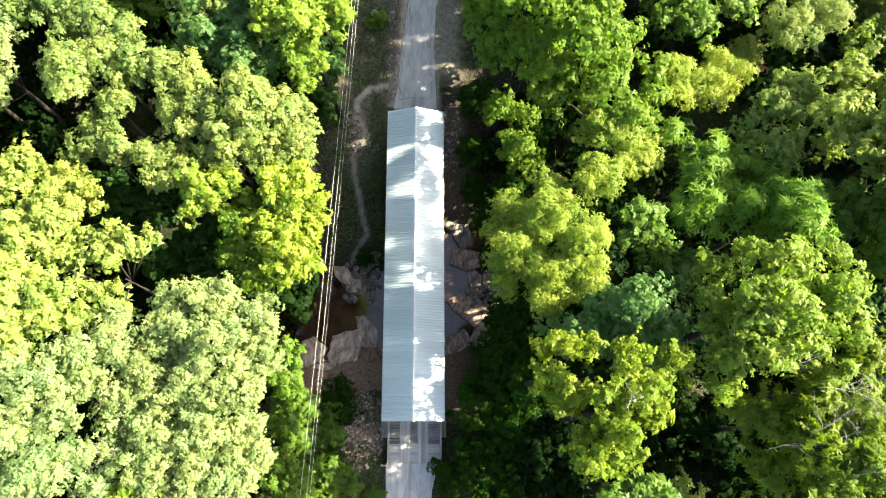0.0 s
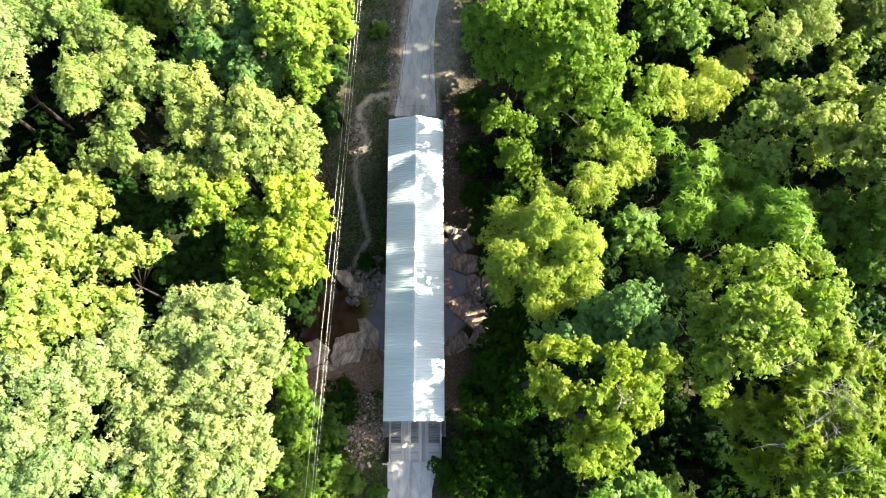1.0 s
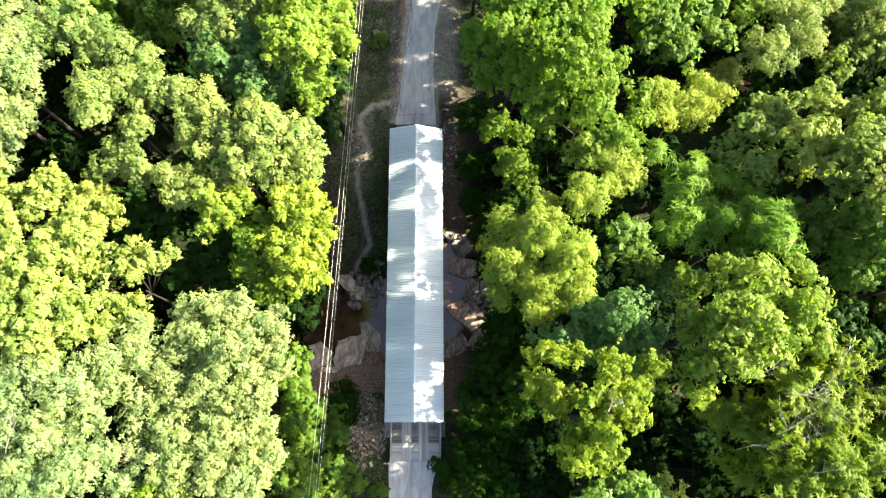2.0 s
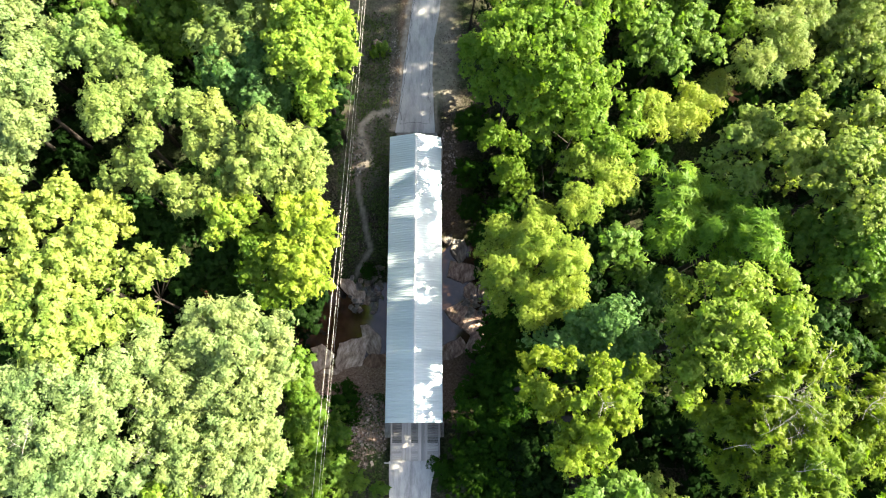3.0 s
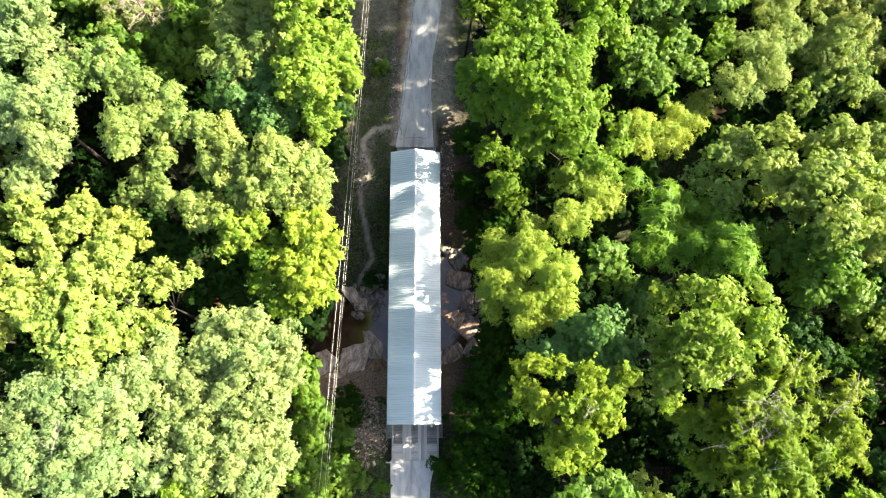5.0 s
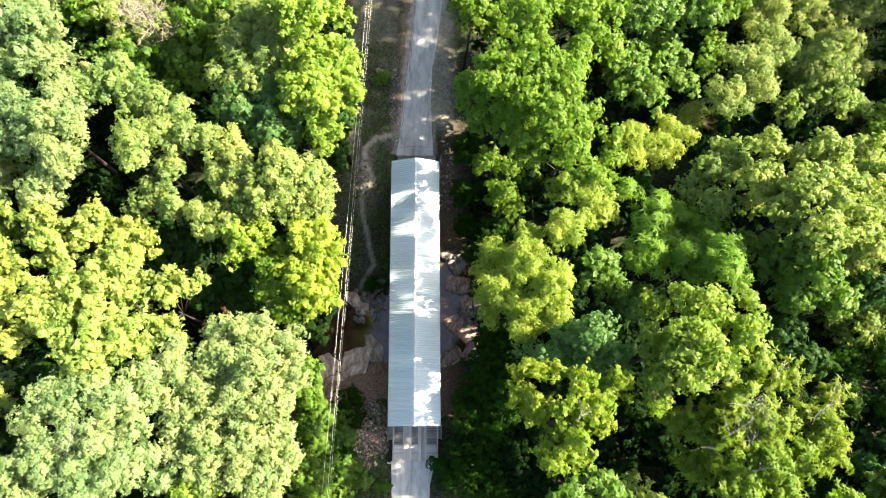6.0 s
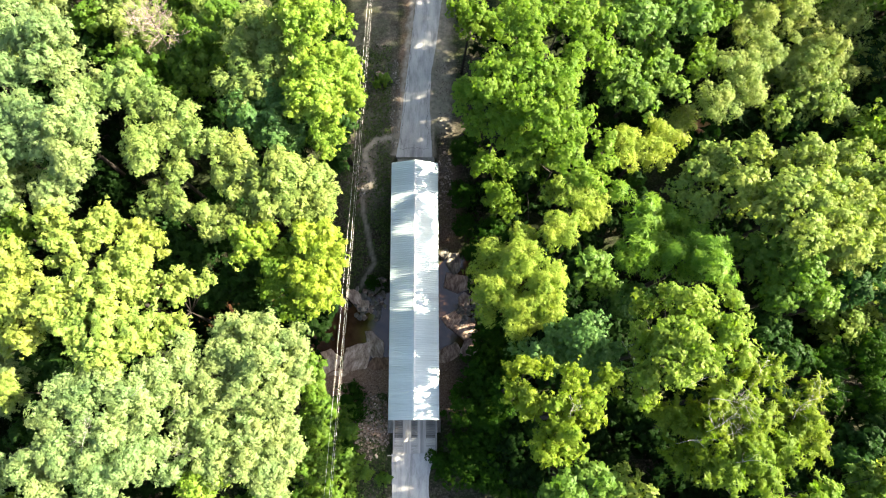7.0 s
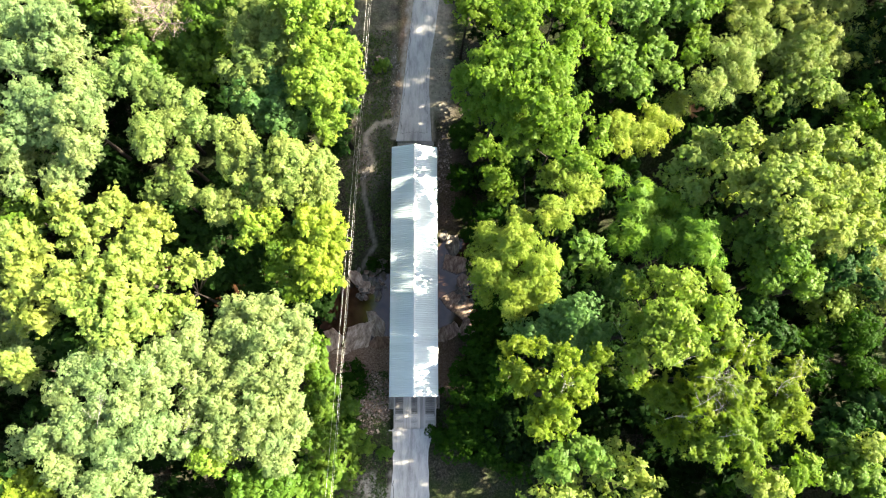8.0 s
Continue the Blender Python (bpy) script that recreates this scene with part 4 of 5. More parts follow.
tree("D", [(-37.2, 4.9, 12, 2.2), (-35.1, 5.2, 11, 1.9), (-36.5, -0.4, 11, 2.1)])
tree("V", [(-35.5, 3.2, 17.4, 1.5), (-35, 1.9, 16, 1)])
tree("P", [(-29.7, 0.6, 20, 1.5), (-28.7, -1.8, 20.6, 1.9), (-30.9, -3.1, 19.8, 2), (-29.7, -5.6, 19.6, 1.8), (-34.1, -4, 17, 1.6)])
tree("Y", [(-34.7, -7.4, 16, 1.7), (-32.6, -7.7, 16, 1.4)])
tree("P", [(-26.8, -7.5, 19.6, 2), (-24.6, -7.9, 16.6, 2), (-25.7, -6.7, 18, 1.6)])
tree("L", [(-13.6, -8, 13, 2.5), (-16, -8.3, 13.5, 2), (-11.3, -7.5, 8, 2), (-12.5, -9.1, 10, 1.9)])
# the east bank, seen on its shaded side
tree("B", [(7.6, 30.2, 23.4, 2.9), (10.2, 31, 24, 2.6), (12.9, 29.7, 23.4, 2.7), (15.1, 32, 22.4, 1.8), (12.7, 26.3, 23, 2.7), (15.8, 26.3, 20.2, 1.8), (10.6, 28, 23.2, 1.9)])
tree("B", [(5.6, 30.5, 19.2, 2.2), (6.4, 28.6, 16.8, 2), (9.2, 27.7, 20.5, 2.8), (10.9, 25, 19, 2.1)])
tree("B", [(14.8, 24.5, 18.4, 2.5), (17.9, 23.4, 17.3, 1.8), (17.1, 21.7, 17, 1.4), (15.8, 22.6, 17.8, 1.9), (18.2, 25.7, 17.5, 1.4)], depth=0.6, thin=1.05)
tree("B", [(7.7, 27.5, 9.6, 1.8), (8.8, 23.9, 8.8, 1.8), (10, 26, 9.8, 1.3)])
tree("M", [(21.1, 33.7, 18.4, 3.3), (24.7, 35.1, 17.6, 2.7), (26, 32.4, 16.8, 1.7), (22.8, 31.4, 17, 2.3), (20, 31.6, 16.6, 1.7)])
tree("B", [(18, 33.7, 21, 1.7), (16.4, 34.6, 21, 1.7)])
tree("B", [(30.9, 37, 15.5, 1.9), (29.8, 35.1, 15, 1.6)])
tree("W2", [(33.3, 35, 17, 2.6), (30.9, 30.9, 17.4, 2.3), (36.6, 37, 16.4, 2.6), (29.6, 31.1, 15.6, 1.7), (33.9, 32.2, 17, 2.2)])
tree("W2", [(39.4, 36.9, 15.8, 3.1), (41.9, 36.1, 17, 2.9), (40.9, 33.8, 15.6, 2.1)])
tree("S", [(40.8, 32.2, 15.4, 2.4), (38.2, 31, 14.6, 1.9), (42.9, 31.9, 15.8, 2.2)])
tree("W", [(21.3, 27, 15.6, 1.8), (25.3, 28, 15.3, 2.1), (24.5, 25.5, 15.2, 1.8), (21.2, 24.7, 15.5, 1.4), (23, 26.2, 15.6, 1.8)])
tree("S", [(27.1, 22.2, 18.9, 2.1), (29.5, 23.8, 19.2, 1.9), (25.4, 20.9, 17.2, 1.7), (28.4, 24.7, 17.5, 1.3), (26.9, 19.1, 19.3, 1.7)])
tree("S", [(29.6, 20.2, 22.8, 2.3), (31.1, 23.2, 21.5, 1.8), (33.8, 22.3, 22.2, 1.8), (30.6, 17.6, 23.4, 2), (31.4, 19, 22, 1.6), (30.3, 19, 19, 1.8)])
tree("S", [(32.4, 18.2, 25.2, 2.5), (35.3, 22.5, 23.4, 1.8), (35.2, 19.3, 24.8, 1.9), (32.7, 14.6, 25.4, 2.1), (31.4, 16.4, 22.4, 1.9), (34.4, 16.5, 25, 1.9)])
tree("M", [(31.2, 13.3, 21, 2), (30.4, 15.1, 19.5, 1.6), (32.4, 14.3, 22, 1.5)])
tree("L", [(32.7, 11.5, 24.4, 2.2), (31.8, 10, 22.2, 2.1), (34.9, 9.8, 22.5, 1.9)])
tree("G", [(21.5, 17.9, 18.5, 2.3), (24.7, 17.6, 17.6, 2.1), (20.6, 14.5, 18.6, 2.1), (19.9, 20.9, 16.4, 1.6), (22.5, 15.8, 18, 1.8)])
tree("G", [(24.2, 13.9, 19.8, 2.4), (26.1, 13.8, 22.2, 1.9), (25.9, 12, 23.2, 1.6), (26.6, 16.5, 19, 1.6)])
tree("W", [(15.4, 20.9, 17.2, 2.4), (16.9, 18.9, 16.6, 2), (13.4, 21.4, 15.6, 1.4), (13.5, 17.1, 17.6, 2.1), (18.2, 20.9, 15.6, 1.4)], depth=0.7, thin=1.15)
tree("W", [(9.8, 13.7, 19.4, 2.4), (11.8, 12, 20.2, 2.2), (8.1, 15.4, 15.4, 2), (7.7, 11.4, 18, 2.1), (10.2, 9.4, 18.4, 2.2), (12.5, 9.7, 18.6, 1.6), (10.4, 16.9, 16.4, 1.5), (9.3, 7.9, 17.4, 1.4), (6.9, 9.5, 15, 1.4), (6.4, 13.9, 13.5, 1.4), (6.5, 11.4, 14.2, 1.5), (7, 15.8, 14, 1.3), (8.4, 12.8, 16.4, 1.7)])
tree("M", [(16.2, 13.8, 19.1, 1.8), (17.5, 11.9, 17.4, 1.6), (15.4, 12.6, 17.6, 1.2)])
tree("D2", [(20, 10.8, 13.5, 1.7), (21.9, 12.1, 12, 1.4)])
tree("D2", [(13, 6.1, 20.2, 2.4), (14.5, 6.6, 23, 2.1), (10.3, 5.7, 18.2, 1.8), (14.5, 4.1, 21.6, 2), (16, 5, 21.8, 1.5), (11.4, 4.9, 20, 1.6)])
tree("Y2", [(9, 4, 23.2, 1.3), (8.1, 2, 23.5, 1.3), (9.4, 0.8, 23.6, 1.4), (10.7, 4.1, 22.8, 0.7), (8.1, 3.6, 22.6, 0.8)])
tree("Y2", [(11.6, 2.6, 27, 1.2), (15.4, 2.8, 24.2, 1.3), (13.2, 0.9, 25.2, 1.4), (11.7, -0.6, 24.2, 1.7), (10.3, -2, 23.6, 1.5), (14, -0.3, 24, 1), (10.9, 1, 24.5, 1), (12.5, -2.6, 22.6, 1.2)])
tree("N", [(21.6, 9.9, 22, 1.4), (20, 9.2, 21, 1.8), (22.2, 8.2, 26.2, 2), (25.6, 9.4, 24.4, 1.1), (24.9, 6.7, 26.6, 1.7), (20.5, 6.1, 27, 2), (18.7, 5.9, 23.6, 1.8), (22.2, 4.3, 27.2, 1.9), (18.6, 3.2, 25.2, 1.6), (18.5, 1.3, 23.2, 1.1), (20.3, 3.1, 26.4, 1.4), (25.6, 5, 25.6, 1.1), (19.7, 4.6, 26, 1.5)])
tree("C", [(27.7, 3.6, 24.2, 1.7), (24.5, 1.9, 25.4, 1.8), (25.9, -0, 25.2, 2), (23.6, -0.6, 24.4, 1.8), (29.9, 1.4, 22.6, 1.3), (29.6, 3.1, 22.8, 1.3)])
tree("C", [(22.9, -0.7, 21.8, 1.9), (21.1, 0.2, 21.4, 1.6), (22.5, -3.3, 21, 1.8), (23.8, 1.2, 22.5, 1.4)])
tree("C", [(25.9, -2.8, 25, 1.9), (24.1, -3.8, 24, 1.8), (29.3, -2.8, 23.8, 1.7), (27.4, -5.1, 23, 1.6)])
tree("C", [(31.4, 0, 23.2, 1.8), (32.2, -1.9, 22.8, 1.5), (32.7, 2, 22.4, 1.3)])
# tall crown in shadow, shown by the darkened D leaves
tree("D", [(32.3, 7.4, 18.5, 2), (34.3, 5.2, 17, 1.9), (33.6, 4.3, 16, 1.7)])
tree("M", [(12.6, -5.5, 20, 1.6), (15.4, -5, 20, 1.6), (14.2, -4.2, 19.4, 1.1), (11.3, -6, 18.5, 1.2), (16.8, -6, 19, 1.4)])
tree("B", [(6.8, 41.6, 15, 2.2), (5.1, 43.6, 13, 1.8)])
tree("B", [(10, 34.7, 25.6, 2.5), (14.9, 35.7, 24, 2.2), (17.9, 36.2, 22.2, 1.8), (12.4, 35.6, 25, 1.9)])
tree("M", [(21, 37.5, 21.6, 2.7), (26.4, 38, 21.4, 2.5), (23.7, 37.4, 21, 1.9)])
tree("B", [(31.8, 40.3, 18, 2)])
tree("W2", [(35.2, 40, 18, 2.9), (40.3, 41.2, 17.4, 3), (45.3, 41.2, 17, 2.8)])
tree("W2", [(42.7, 37.7, 17, 3.5), (48.5, 36.9, 16, 2.7), (45.3, 34.8, 15.6, 2.1)])
tree("D", [(50.3, 33.5, 14, 2.5), (40.8, 30.9, 13, 2.4), (44.5, 30.7, 12, 2.2)])
tree("W2", [(44.7, 31.1, 15, 1.6)])
tree("S", [(40.7, 23.1, 21, 2.3), (41.4, 20.4, 23, 2.2)])
tree("S", [(37.3, 17.3, 25, 2.2), (39.8, 17, 24.4, 2), (36.3, 13.9, 25, 2), (39.9, 14.1, 24, 2.1)])
tree("D", [(37.9, 10.5, 22.4, 2), (40.7, 12.2, 22, 1.6), (41.5, 9.4, 21, 1.9)])
tree("E", [(42.5, 5.4, 18.5, 2.4), (39, 4.9, 16, 2.2), (36.3, 5.4, 15.5, 1.8), (42.3, 1.8, 17, 2), (38.8, 1.9, 15, 1.8)])
tree("D", [(40.7, -2.2, 17, 2.4), (42.6, -1.2, 17, 2), (38.9, -3.7, 16, 1.7)])
tree("M", [(39.6, -6.2, 18.5, 2.3), (37.6, -7.4, 18, 1.6), (40.7, -8.3, 18.5, 1.9)])
tree("S", [(30.6, -7.9, 21, 1.8), (29.2, -7.5, 20.6, 1.6), (40.5, -4.7, 19.5, 1.6)])
tree("B", [(33.6, -6.2, 21, 1.5), (32.5, -7.1, 20.6, 1.4)])
tree("E", [(30.2, -8.5, 12, 1.8), (26.5, -8.7, 6, 2.3)])
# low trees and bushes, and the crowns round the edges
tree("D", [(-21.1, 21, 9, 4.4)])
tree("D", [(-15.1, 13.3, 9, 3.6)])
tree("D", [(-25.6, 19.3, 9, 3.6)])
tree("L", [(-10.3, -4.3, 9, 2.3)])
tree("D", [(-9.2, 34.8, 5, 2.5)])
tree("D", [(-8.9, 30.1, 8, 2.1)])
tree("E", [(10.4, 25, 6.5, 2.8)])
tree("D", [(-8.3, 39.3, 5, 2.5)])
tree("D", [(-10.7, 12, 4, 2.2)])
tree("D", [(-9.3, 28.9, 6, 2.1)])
tree("A", [(-40.1, 14.4, 18, 4.1)])
tree("P", [(-39.7, 4.1, 17, 4.2)])
tree("P", [(-40.3, 23.1, 20, 4.5)])
tree("L", [(-9.8, -8.8, 7, 2.8)])
tree("B", [(9.2, 22.9, 8.5, 2.4)])
tree("B", [(13.7, 28.7, 8.5, 3.7)])
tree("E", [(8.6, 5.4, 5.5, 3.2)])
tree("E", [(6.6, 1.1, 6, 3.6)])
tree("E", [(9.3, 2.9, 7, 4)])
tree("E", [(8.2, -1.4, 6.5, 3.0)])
# U leaves here put the shade into the colour
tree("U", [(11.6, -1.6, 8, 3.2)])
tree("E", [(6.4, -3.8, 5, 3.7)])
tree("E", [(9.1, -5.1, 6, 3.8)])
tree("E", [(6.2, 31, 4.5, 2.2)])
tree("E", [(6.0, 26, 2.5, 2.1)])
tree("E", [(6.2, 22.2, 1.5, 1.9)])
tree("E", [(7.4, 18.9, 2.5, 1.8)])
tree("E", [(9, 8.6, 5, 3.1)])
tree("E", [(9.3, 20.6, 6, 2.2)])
tree("U", [(11.2, -4.9, 8, 3.1)])
tree("U", [(24.8, -2.6, 3, 3.5)])
tree("E", [(2.8, -4.7, 2.5, 1.7)])
tree("U", [(26.1, -7.4, 8, 4.8)])
tree("E", [(-7.1, 1.7, -1, 2.2)])
tree("L", [(-8, -1, 0.5, 2.4)])
tree("L", [(-8.6, -4.3, 1.5, 2.5)])
tree("L", [(-6.4, -5.2, 1.2, 1.9)])
tree("E", [(-7.2, -3.1, 0.6, 1.6)])
tree("E", [(-7, 2.9, -2.2, 1.4)])
tree("L", [(-4.2, 40.7, 1, 1.4)])
tree("E", [(-4.6, 16.2, -2.9, 1.3)])
tree("L", [(-7.8, -7.6, 1.8, 2.4)])
tree("L", [(-3.2, -5.9, 0.9, 1.1)])
# added trees, mostly hidden, that block sun from roof, trail, rocks and gaps
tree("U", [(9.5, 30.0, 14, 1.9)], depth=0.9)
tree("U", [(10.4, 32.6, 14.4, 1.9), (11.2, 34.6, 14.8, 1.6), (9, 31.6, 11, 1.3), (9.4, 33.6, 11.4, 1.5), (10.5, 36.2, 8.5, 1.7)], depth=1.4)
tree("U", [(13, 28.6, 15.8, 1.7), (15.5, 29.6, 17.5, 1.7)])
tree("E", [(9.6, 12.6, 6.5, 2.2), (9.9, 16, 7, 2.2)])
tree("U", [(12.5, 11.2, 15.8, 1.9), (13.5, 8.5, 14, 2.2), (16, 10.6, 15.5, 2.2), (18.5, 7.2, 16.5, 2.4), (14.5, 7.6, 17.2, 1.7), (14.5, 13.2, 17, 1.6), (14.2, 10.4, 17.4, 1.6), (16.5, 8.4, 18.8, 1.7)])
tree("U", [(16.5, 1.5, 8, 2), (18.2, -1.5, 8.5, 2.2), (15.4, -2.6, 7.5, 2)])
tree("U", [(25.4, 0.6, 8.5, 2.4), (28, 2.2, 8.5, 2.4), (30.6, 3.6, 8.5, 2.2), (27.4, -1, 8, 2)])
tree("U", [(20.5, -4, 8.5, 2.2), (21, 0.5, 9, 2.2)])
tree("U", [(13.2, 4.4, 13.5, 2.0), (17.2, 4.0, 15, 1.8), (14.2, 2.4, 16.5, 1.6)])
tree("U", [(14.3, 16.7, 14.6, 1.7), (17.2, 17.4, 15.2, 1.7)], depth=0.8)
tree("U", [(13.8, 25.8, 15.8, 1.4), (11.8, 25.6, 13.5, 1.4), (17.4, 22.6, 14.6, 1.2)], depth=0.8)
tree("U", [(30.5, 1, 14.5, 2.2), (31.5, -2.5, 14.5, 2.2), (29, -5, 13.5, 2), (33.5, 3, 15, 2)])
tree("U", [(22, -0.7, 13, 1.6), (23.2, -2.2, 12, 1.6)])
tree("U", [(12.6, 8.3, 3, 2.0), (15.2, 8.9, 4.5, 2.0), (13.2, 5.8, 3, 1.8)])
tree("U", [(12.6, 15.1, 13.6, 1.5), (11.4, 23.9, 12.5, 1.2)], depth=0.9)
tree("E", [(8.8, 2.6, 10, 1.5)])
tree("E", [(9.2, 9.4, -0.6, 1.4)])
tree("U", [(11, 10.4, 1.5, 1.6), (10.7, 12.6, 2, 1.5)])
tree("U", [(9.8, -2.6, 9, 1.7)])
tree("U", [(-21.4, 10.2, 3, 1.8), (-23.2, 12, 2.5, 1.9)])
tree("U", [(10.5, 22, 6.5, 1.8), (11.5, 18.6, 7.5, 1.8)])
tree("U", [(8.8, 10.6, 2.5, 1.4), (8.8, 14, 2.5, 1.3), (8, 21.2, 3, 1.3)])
# an olive crown of the north-east canopy
tree("W2", [(28.8, 31, 13, 1.9), (27.7, 29.6, 12.5, 1.4)])



# ---- loose stones on the banks ----
def rubble(cx, cy, rx, ry, count, mat, label, seed, size=1.0):
    rng = random.Random(seed)
    verts, faces = [], []
    for _ in range(count):
        a, q = rng.uniform(0, 6.283), math.sqrt(rng.random())
        x, y = cx + rx * q * math.cos(a), cy + ry * q * math.sin(a)
        s = size * rng.choice((0.035, 0.045, 0.05, 0.06, 0.07, 0.09, 0.15)) * rng.uniform(0.7, 1.4)
        z = ground_z(x, y) + s * 0.2
        t, n = rng.uniform(0, 6.283), len(verts)
        for dx, dy, dz in ((1, 0, 0), (0.3, 0.9, 0), (-0.8, 0.5, 0), (-0.7, -0.6, 0), (0.4, -0.8, 0)):
            w = rng.uniform(0.8, 1.2) * s
            px, py = dx * math.cos(t) - dy * math.sin(t), dx * math.sin(t) + dy * math.cos(t)
            verts.append((x + px * w, y + py * w, z - s * 0.5))
            verts.append((x + px * w * 0.7, y + py * w * 0.7, z + s * rng.uniform(0.3, 0.6)))
        for k in range(5):
            m = (k + 1) % 5
            faces.append((n + 2 * k, n + 2 * m, n + 2 * m + 1, n + 2 * k + 1))
        faces.append(tuple(n + 2 * k + 1 for k in range(5)))
    tagged(new("rubble", mesh_from("rubble", verts, faces, mat)), label, "stones", kind="stuff")


rubble(-4.6, -0.6, 2.0, 3.6, 1300, RUBBLE, "reddish-brown broken stones on the bank by the abutment", 1)
rubble(-6.4, 28.6, 1.0, 2.2, 240, GREY_STONES, "scattered pale stones beside the trail", 2)
rubble(-2.5, 38.0, 0.7, 6.2, 900, GREY_STONES, "gravel along the road's edge", 3, 0.7)
rubble(3.6, 28.5, 1.1, 3.6, 420, RUBBLE, "reddish stones on the shaded bank", 4)


# ---- litter and weeds on the open ground ----
def litter_material(name, stops):
    m, nodes, links, bsdf = material(name)
    geo = nodes.new("ShaderNodeNewGeometry")
    links.new(ramp(nodes, links, geo.outputs["Random Per Island"], stops), bsdf.inputs["Base Color"])
    bsdf.inputs["Roughness"].default_value = 0.85
    bsdf.inputs["Specular IOR Level"].default_value = 0.1
    return m


LITTER = litter_material("dry_leaves", [(0.0, (0.03, 0.022, 0.015)), (0.5, (0.065, 0.050, 0.036)), (0.85, (0.115, 0.093, 0.070)), (1.0, (0.16, 0.135, 0.105))])
WEED = litter_material("weed_blades", [(0.0, (0.018, 0.030, 0.008)), (0.6, (0.045, 0.070, 0.018)), (1.0, (0.090, 0.120, 0.035))])


def on_ground(name, boxes, mat, label, seed, size, upright):
    """Small loose blades strewn over stretches (x0, x1, y0, y1, count) of open ground, thicker in patches."""
    rng = random.Random(seed)
    verts, faces = [], []
    for x0, x1, y0, y1, count in boxes:
        for _ in range(count):
            x, y = rng.uniform(x0, x1), rng.uniform(y0, y1)
            if noise.noise((x * 0.45, y * 0.45, seed)) + 0.6 * noise.noise((x * 1.7, y * 1.7, seed)) < rng.uniform(-0.5, 0.4) or near(x, y, TRAIL) < 0.35:
                continue
            z, a, q, n = ground_z(x, y), rng.uniform(0, 6.283), size * rng.uniform(0.5, 1.4), len(verts)
            for k in range(3 if upright else 1):
                b = a + k * 2.1
                ux, uy = math.cos(b) * q, math.sin(b) * q
                n = len(verts)
                if upright:
                    verts += [(x - uy * 0.25, y + ux * 0.25, z), (x + uy * 0.25, y - ux * 0.25, z), (x + ux, y + uy, z + q * rng.uniform(0.4, 0.9))]
                    faces.append((n, n + 1, n + 2))
                else:
                    verts += [(x - ux, y - uy, z + 0.015), (x + uy * 0.6, y - ux * 0.6, z + rng.uniform(0.02, 0.06)), (x + ux, y + uy, z + 0.02), (x - uy * 0.6, y + ux * 0.6, z + rng.uniform(0.02, 0.06))]
                    faces.append((n, n + 1, n + 2, n + 3))
    tagged(new(name, mesh_from(name, verts, faces, mat)), label, "ground cover", kind="stuff")


on_ground("leaf_litter", [(-9, -2.7, 15, 46, 6500), (2.6, 6.5, 18, 46, 3200), (-8, -2.8, -12, 4, 2800)], LITTER, "dry brown fallen leaves strewn over the shaded ground", 4, 0.075, False)
on_ground("weeds", [(-8.6, -3, 15, 46, 7000), (-9.5, -3, -14, 3, 5000)], WEED, "low green weeds and grass on the shaded verge", 9, 0.20, True)


# ---- bare dead wood in the crowns ----
def bare_branches(rng, start, way, length, thick, depth, verts, faces):
    pts, p, d = [start], start, way.normalized()
    for _ in range(4):
        d = (d + Vector((rng.uniform(-1, 1), rng.uniform(-1, 1), rng.uniform(-0.6, 0.8))) * 0.28).normalized()
        p = p + d * length / 4
        pts.append(p)
    v, f = tube(pts, [thick * (1 - 0.17 * i) for i in range(5)], 5)
    n = len(verts)
    verts.extend(v)
    faces.extend(tuple(n + k for k in g) for g in f)
    if depth:
        for q in pts[1:]:
            for _ in range(rng.choice((1, 2))):
                side = (d + Vector((rng.uniform(-1, 1), rng.uniform(-1, 1), rng.uniform(-0.4, 0.7))) * 1.1)
                bare_branches(rng, q, side, length * rng.uniform(0.4, 0.65), thick * 0.55, depth - 1, verts, faces)


def dead_branch(x, y, z, wx, wy, length, seed, depth=2):
    verts, faces = [], []
    bare_branches(random.Random(seed), Vector((x, y, z - 1.0)), Vector((wx, wy, 0.25)), length, 0.016, depth, verts, faces)
    tagged(new("dead_branch", mesh_from("dead_branch", verts, faces, PALE_BARK, True)), "bare bleached dead branch showing among the leaves", "branch", "dead branches")


dead_branch(-21.3, 0.1, 15.8, 0.9, 0.5, 2.2, 1, 2)
dead_branch(-21.1, -2.0, 16.2, 0.8, -0.5, 2, 2, 2)
dead_branch(-25.7, -2.3, 21.2, 0.3, 1, 2.6, 3, 2)
dead_branch(-22.5, 1.9, 20.9, 0.6, 0.6, 1.4, 4, 1)
dead_branch(-19.9, 12.6, 15.8, 0.7, -0.7, 1.2, 5, 1)
dead_branch(20.6, -2.0, 22.8, 1, 0.12, 4.2, 6, 2)
dead_branch(22.2, -1.1, 24.8, 0.8, 0.5, 2.6, 7, 2)
dead_branch(22.4, 1.3, 25.8, 1, -0.25, 2.4, 8, 2)
dead_branch(29.4, -0.2, 24.2, 0.4, 0.9, 2.8, 9, 2)
dead_branch(24.2, -3.3, 24.8, 1, 0.1, 2, 10, 1)
dead_branch(17.4, 6.2, 21.2, 0.35, -0.9, 2.2, 11, 2)
dead_branch(11.3, 1.9, 26.2, 0.6, -0.8, 1.6, 12, 2)
dead_branch(20.2, 2.1, 26.8, 0.7, 0.4, 1.6, 13, 1)
dead_branch(26.8, 3.0, 24.8, 0.5, 0.8, 1.6, 14, 1)


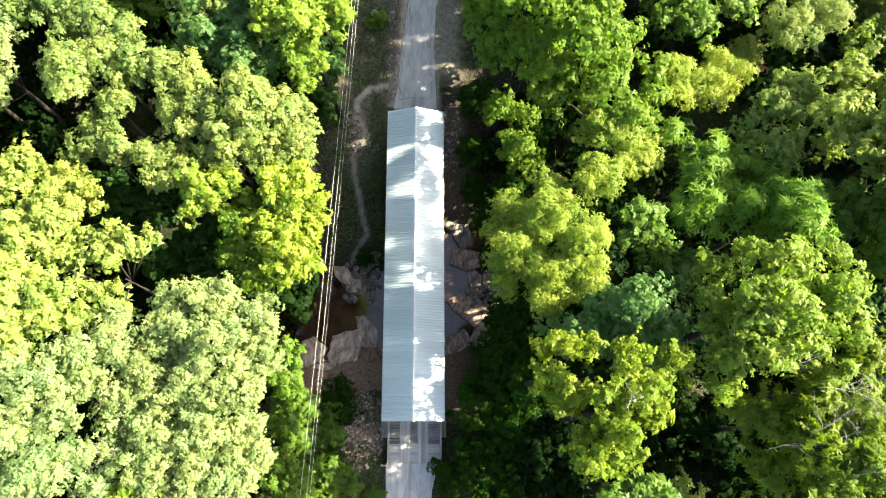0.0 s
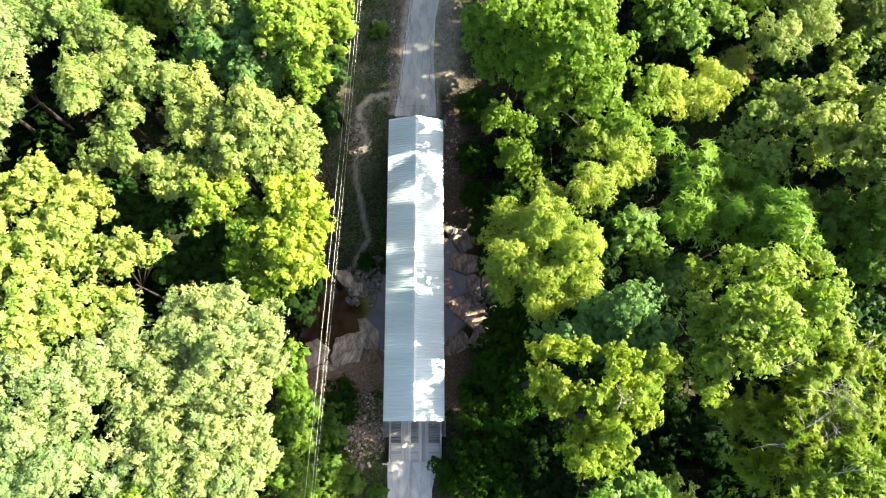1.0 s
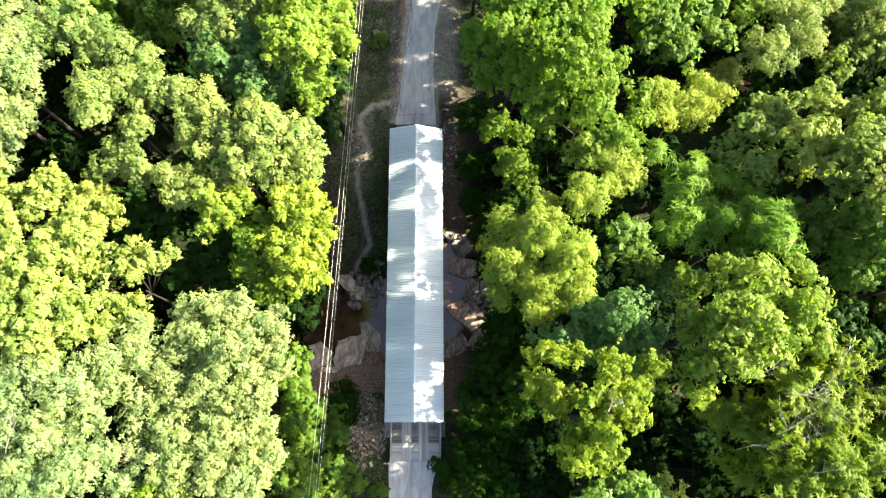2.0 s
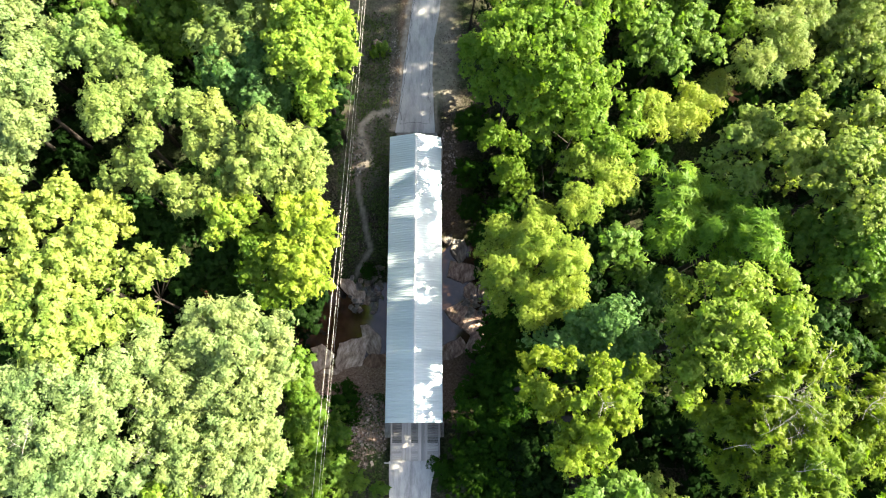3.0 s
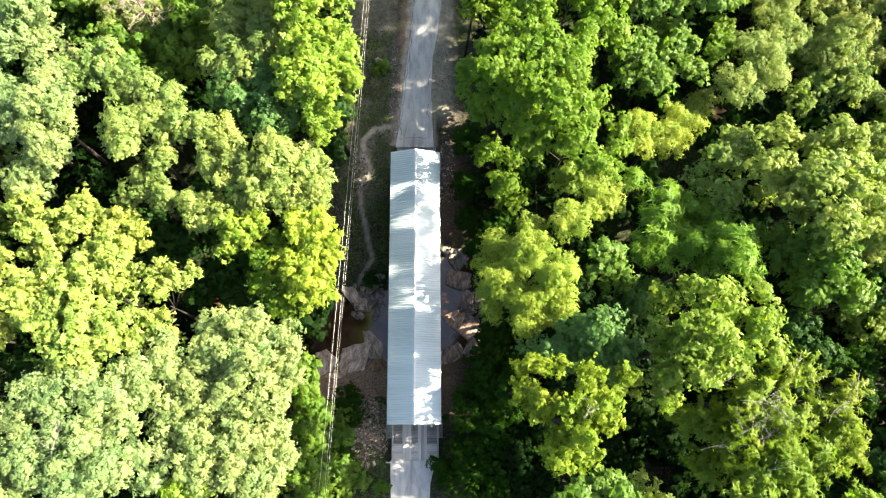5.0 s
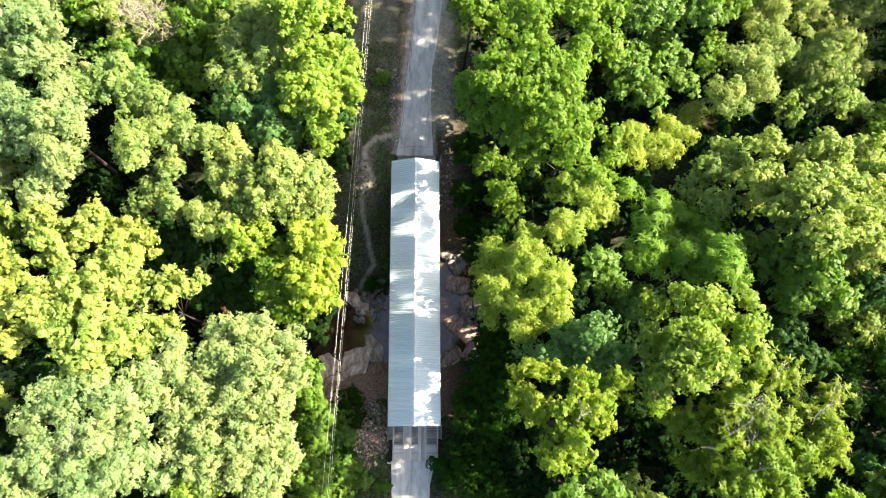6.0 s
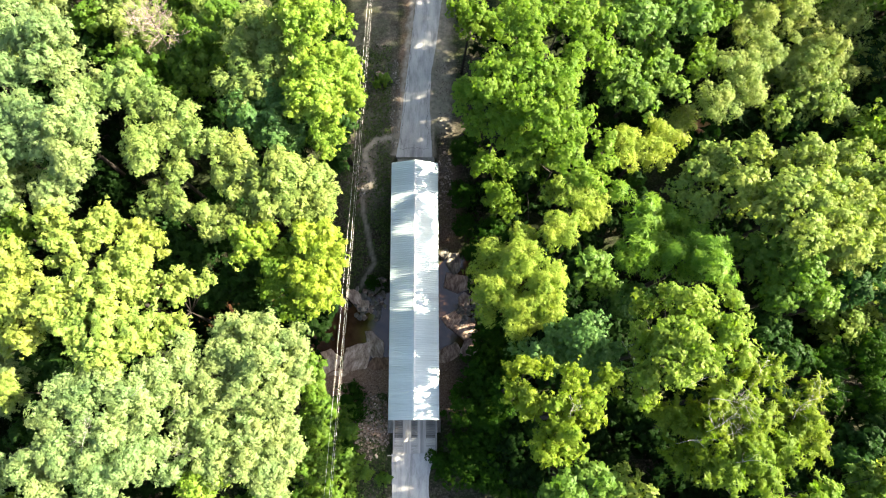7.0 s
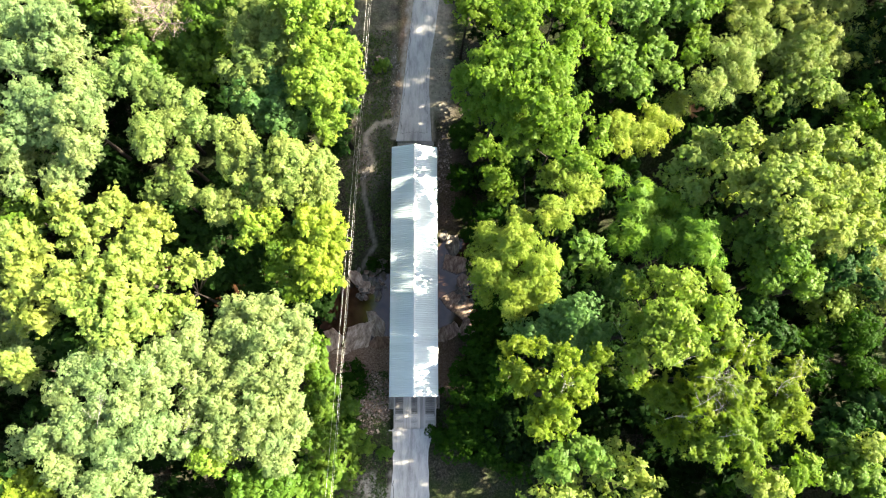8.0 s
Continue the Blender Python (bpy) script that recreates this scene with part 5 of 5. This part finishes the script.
def dead_tree(x, y, top):
    t = tagged(new("dead_tree"), "dead tree with a greyish-pink crown of bare twigs", "tree")
    base = ground_z(x, y)
    v, f = tube([Vector((x, y, base - 0.3)), Vector((x, y, base + (top - base) * 0.6)), Vector((x + 0.2, y, top - 1.2))], [0.13, 0.08, 0.03], 7)
    part("trunk", mesh_from("trunk", v, f, BARK, True), t)
    rng = random.Random(77)
    for k in range(20):
        a = k * 2.4
        verts, faces = [], []
        bare_branches(rng, Vector((x, y, top - 4.2 + 0.17 * k)), Vector((math.cos(a), math.sin(a), 0.75)), 2.4 - 0.05 * k, 0.032, 2, verts, faces)
        part("limb", mesh_from("limb", verts, faces, TWIG, True), t)


dead_tree(-24.4, 35.8, 21.8)


# the shaded layer under the canopy, and the wood beyond
def in_clearing(x, y):
    return (-9.5 if y < 34 else -7.6) < x < (6.2 if y > 3 else 4.6 if y > -6.5 else 10.5)


fill = random.Random(5)
under, beyond, stems = [], [], ([], [])
under_stems = ([], [])


def add_stem(store, x, y, z0, z1, thick):
    v, f = tube([Vector((x, y, z0 - 0.3)), Vector((x + 0.15, y - 0.1, (z0 + z1) / 2)), Vector((x, y, z1))], [thick, thick * 0.8, thick * 0.4], 6)
    n = len(store[0])
    store[0].extend(v)
    store[1].extend(tuple(n + k for k in g) for g in f)


def free(x, y, r, stands, overlap):
    if in_clearing(x - r * 0.8, y) or in_clearing(x + r * 0.8, y):
        return False
    return all(math.hypot(x - a, y - b) > overlap * (c + r) for a, b, c in stands)


def mass(groups, store, seed, x, y, top, r, kind, density, scale, thick):
    rng = np.random.default_rng(seed)
    g = ground_z(x, y)
    hz, mid = crown_form(kind, top, g, r)
    c, rad = crown_clumps(rng, r, hz)
    groups.append((leaf_quads(rng, c, rad, leaf_count(kind, density, r), kind, scale) + np.array([x, y, mid]), LEAVES[kind]))
    add_stem(store, x, y, g, mid + hz * 0.4, thick)


STANDS.append((33.3, 32.9, 2.2))
# bushes and saplings under the tall trees, which also stop sun reaching the ground
low_stands = [s for s in STANDS if s[2] < 1.6] + [(35.5, 33.3, 3.4)]
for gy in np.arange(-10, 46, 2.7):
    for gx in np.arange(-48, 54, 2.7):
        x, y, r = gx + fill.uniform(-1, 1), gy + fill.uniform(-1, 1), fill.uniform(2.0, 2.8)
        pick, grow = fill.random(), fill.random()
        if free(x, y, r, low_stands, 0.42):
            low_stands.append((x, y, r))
            # shade of the canopy gaps is put into the near-black U leaf colour
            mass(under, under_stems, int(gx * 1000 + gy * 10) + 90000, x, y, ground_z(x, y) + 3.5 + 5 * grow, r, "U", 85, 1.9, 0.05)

# tall trees that close the canopy towards the wood's far parts
for gy in np.arange(-1, 64, 2.9):
    for gx in np.arange(-58, 66, 2.9):
        x, y, r = gx + fill.uniform(-1.2, 1.2), gy + fill.uniform(-1.2, 1.2), fill.uniform(2.8, 3.9)
        pick, grow = fill.random(), fill.random()
        if (-43 < x < 45 and y < (33 if x > 5 else 34)) or (x > 0 and 0 < y < 8.5 and x < 56) or not free(x, y, r, STANDS, 0.54):
            continue
        if y > 55 or not -50 < x < 56:
            STANDS.append((x, y, r))
            mass(beyond, stems, int(gx * 1000 + gy * 10) + 70000, x, y, ground_z(x, y) + (9.0 if x > 38 else 13.5) + 5 * grow, r, "A" if x < 0 else "B", 110, 2.4, 0.2)
            continue
        kind = ("A", "P", "L", "A", "A")[int(pick * 5)] if x < 0 else ("B", "W2", "B", "S", "B")[int(pick * 5)]
        tree(kind, [(x, y, ground_z(x, y) + (9.0 if x > 38 else 14.5) + 5 * grow, r)])

# the wood beyond
for gy in np.arange(-26, 80, 4.2):
    for gx in np.arange(-76, 84, 4.2):
        x, y, r = gx + fill.uniform(-1.5, 1.5), gy + fill.uniform(-1.5, 1.5), fill.uniform(3.6, 4.6)
        pick, grow = fill.random(), fill.random()
        if (-50 < x < 56 and -8 < y < 60) or not free(x, y, r, STANDS, 0.52):
            continue
        STANDS.append((x, y, r))
        kind = ("A", "P", "L", "A", "D")[int(pick * 5)] if x < 0 else ("B", "W2", "B", "S", "C")[int(pick * 5)]
        near_edge = y > -18 and -56 < x < 60
        mass(beyond, stems, int(gx * 1000 + gy * 10) + 90000, x, y, ground_z(x, y) + (9 if x > 38 else 14) + 5 * grow, r, kind, 150 if near_edge else 50, 1.9 if near_edge else 3.3, 0.2)

for name, groups, store, label in (("undergrowth", under, under_stems, "undergrowth of saplings and bushes below the tall trees, near-black leaves standing for shade"), ("far_wood", beyond, stems, "continuous broadleaf wood beyond the clearing")):
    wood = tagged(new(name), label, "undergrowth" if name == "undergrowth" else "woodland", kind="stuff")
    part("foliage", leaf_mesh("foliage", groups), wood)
    part("stems", mesh_from("stems", store[0], store[1], BARK, True), wood)
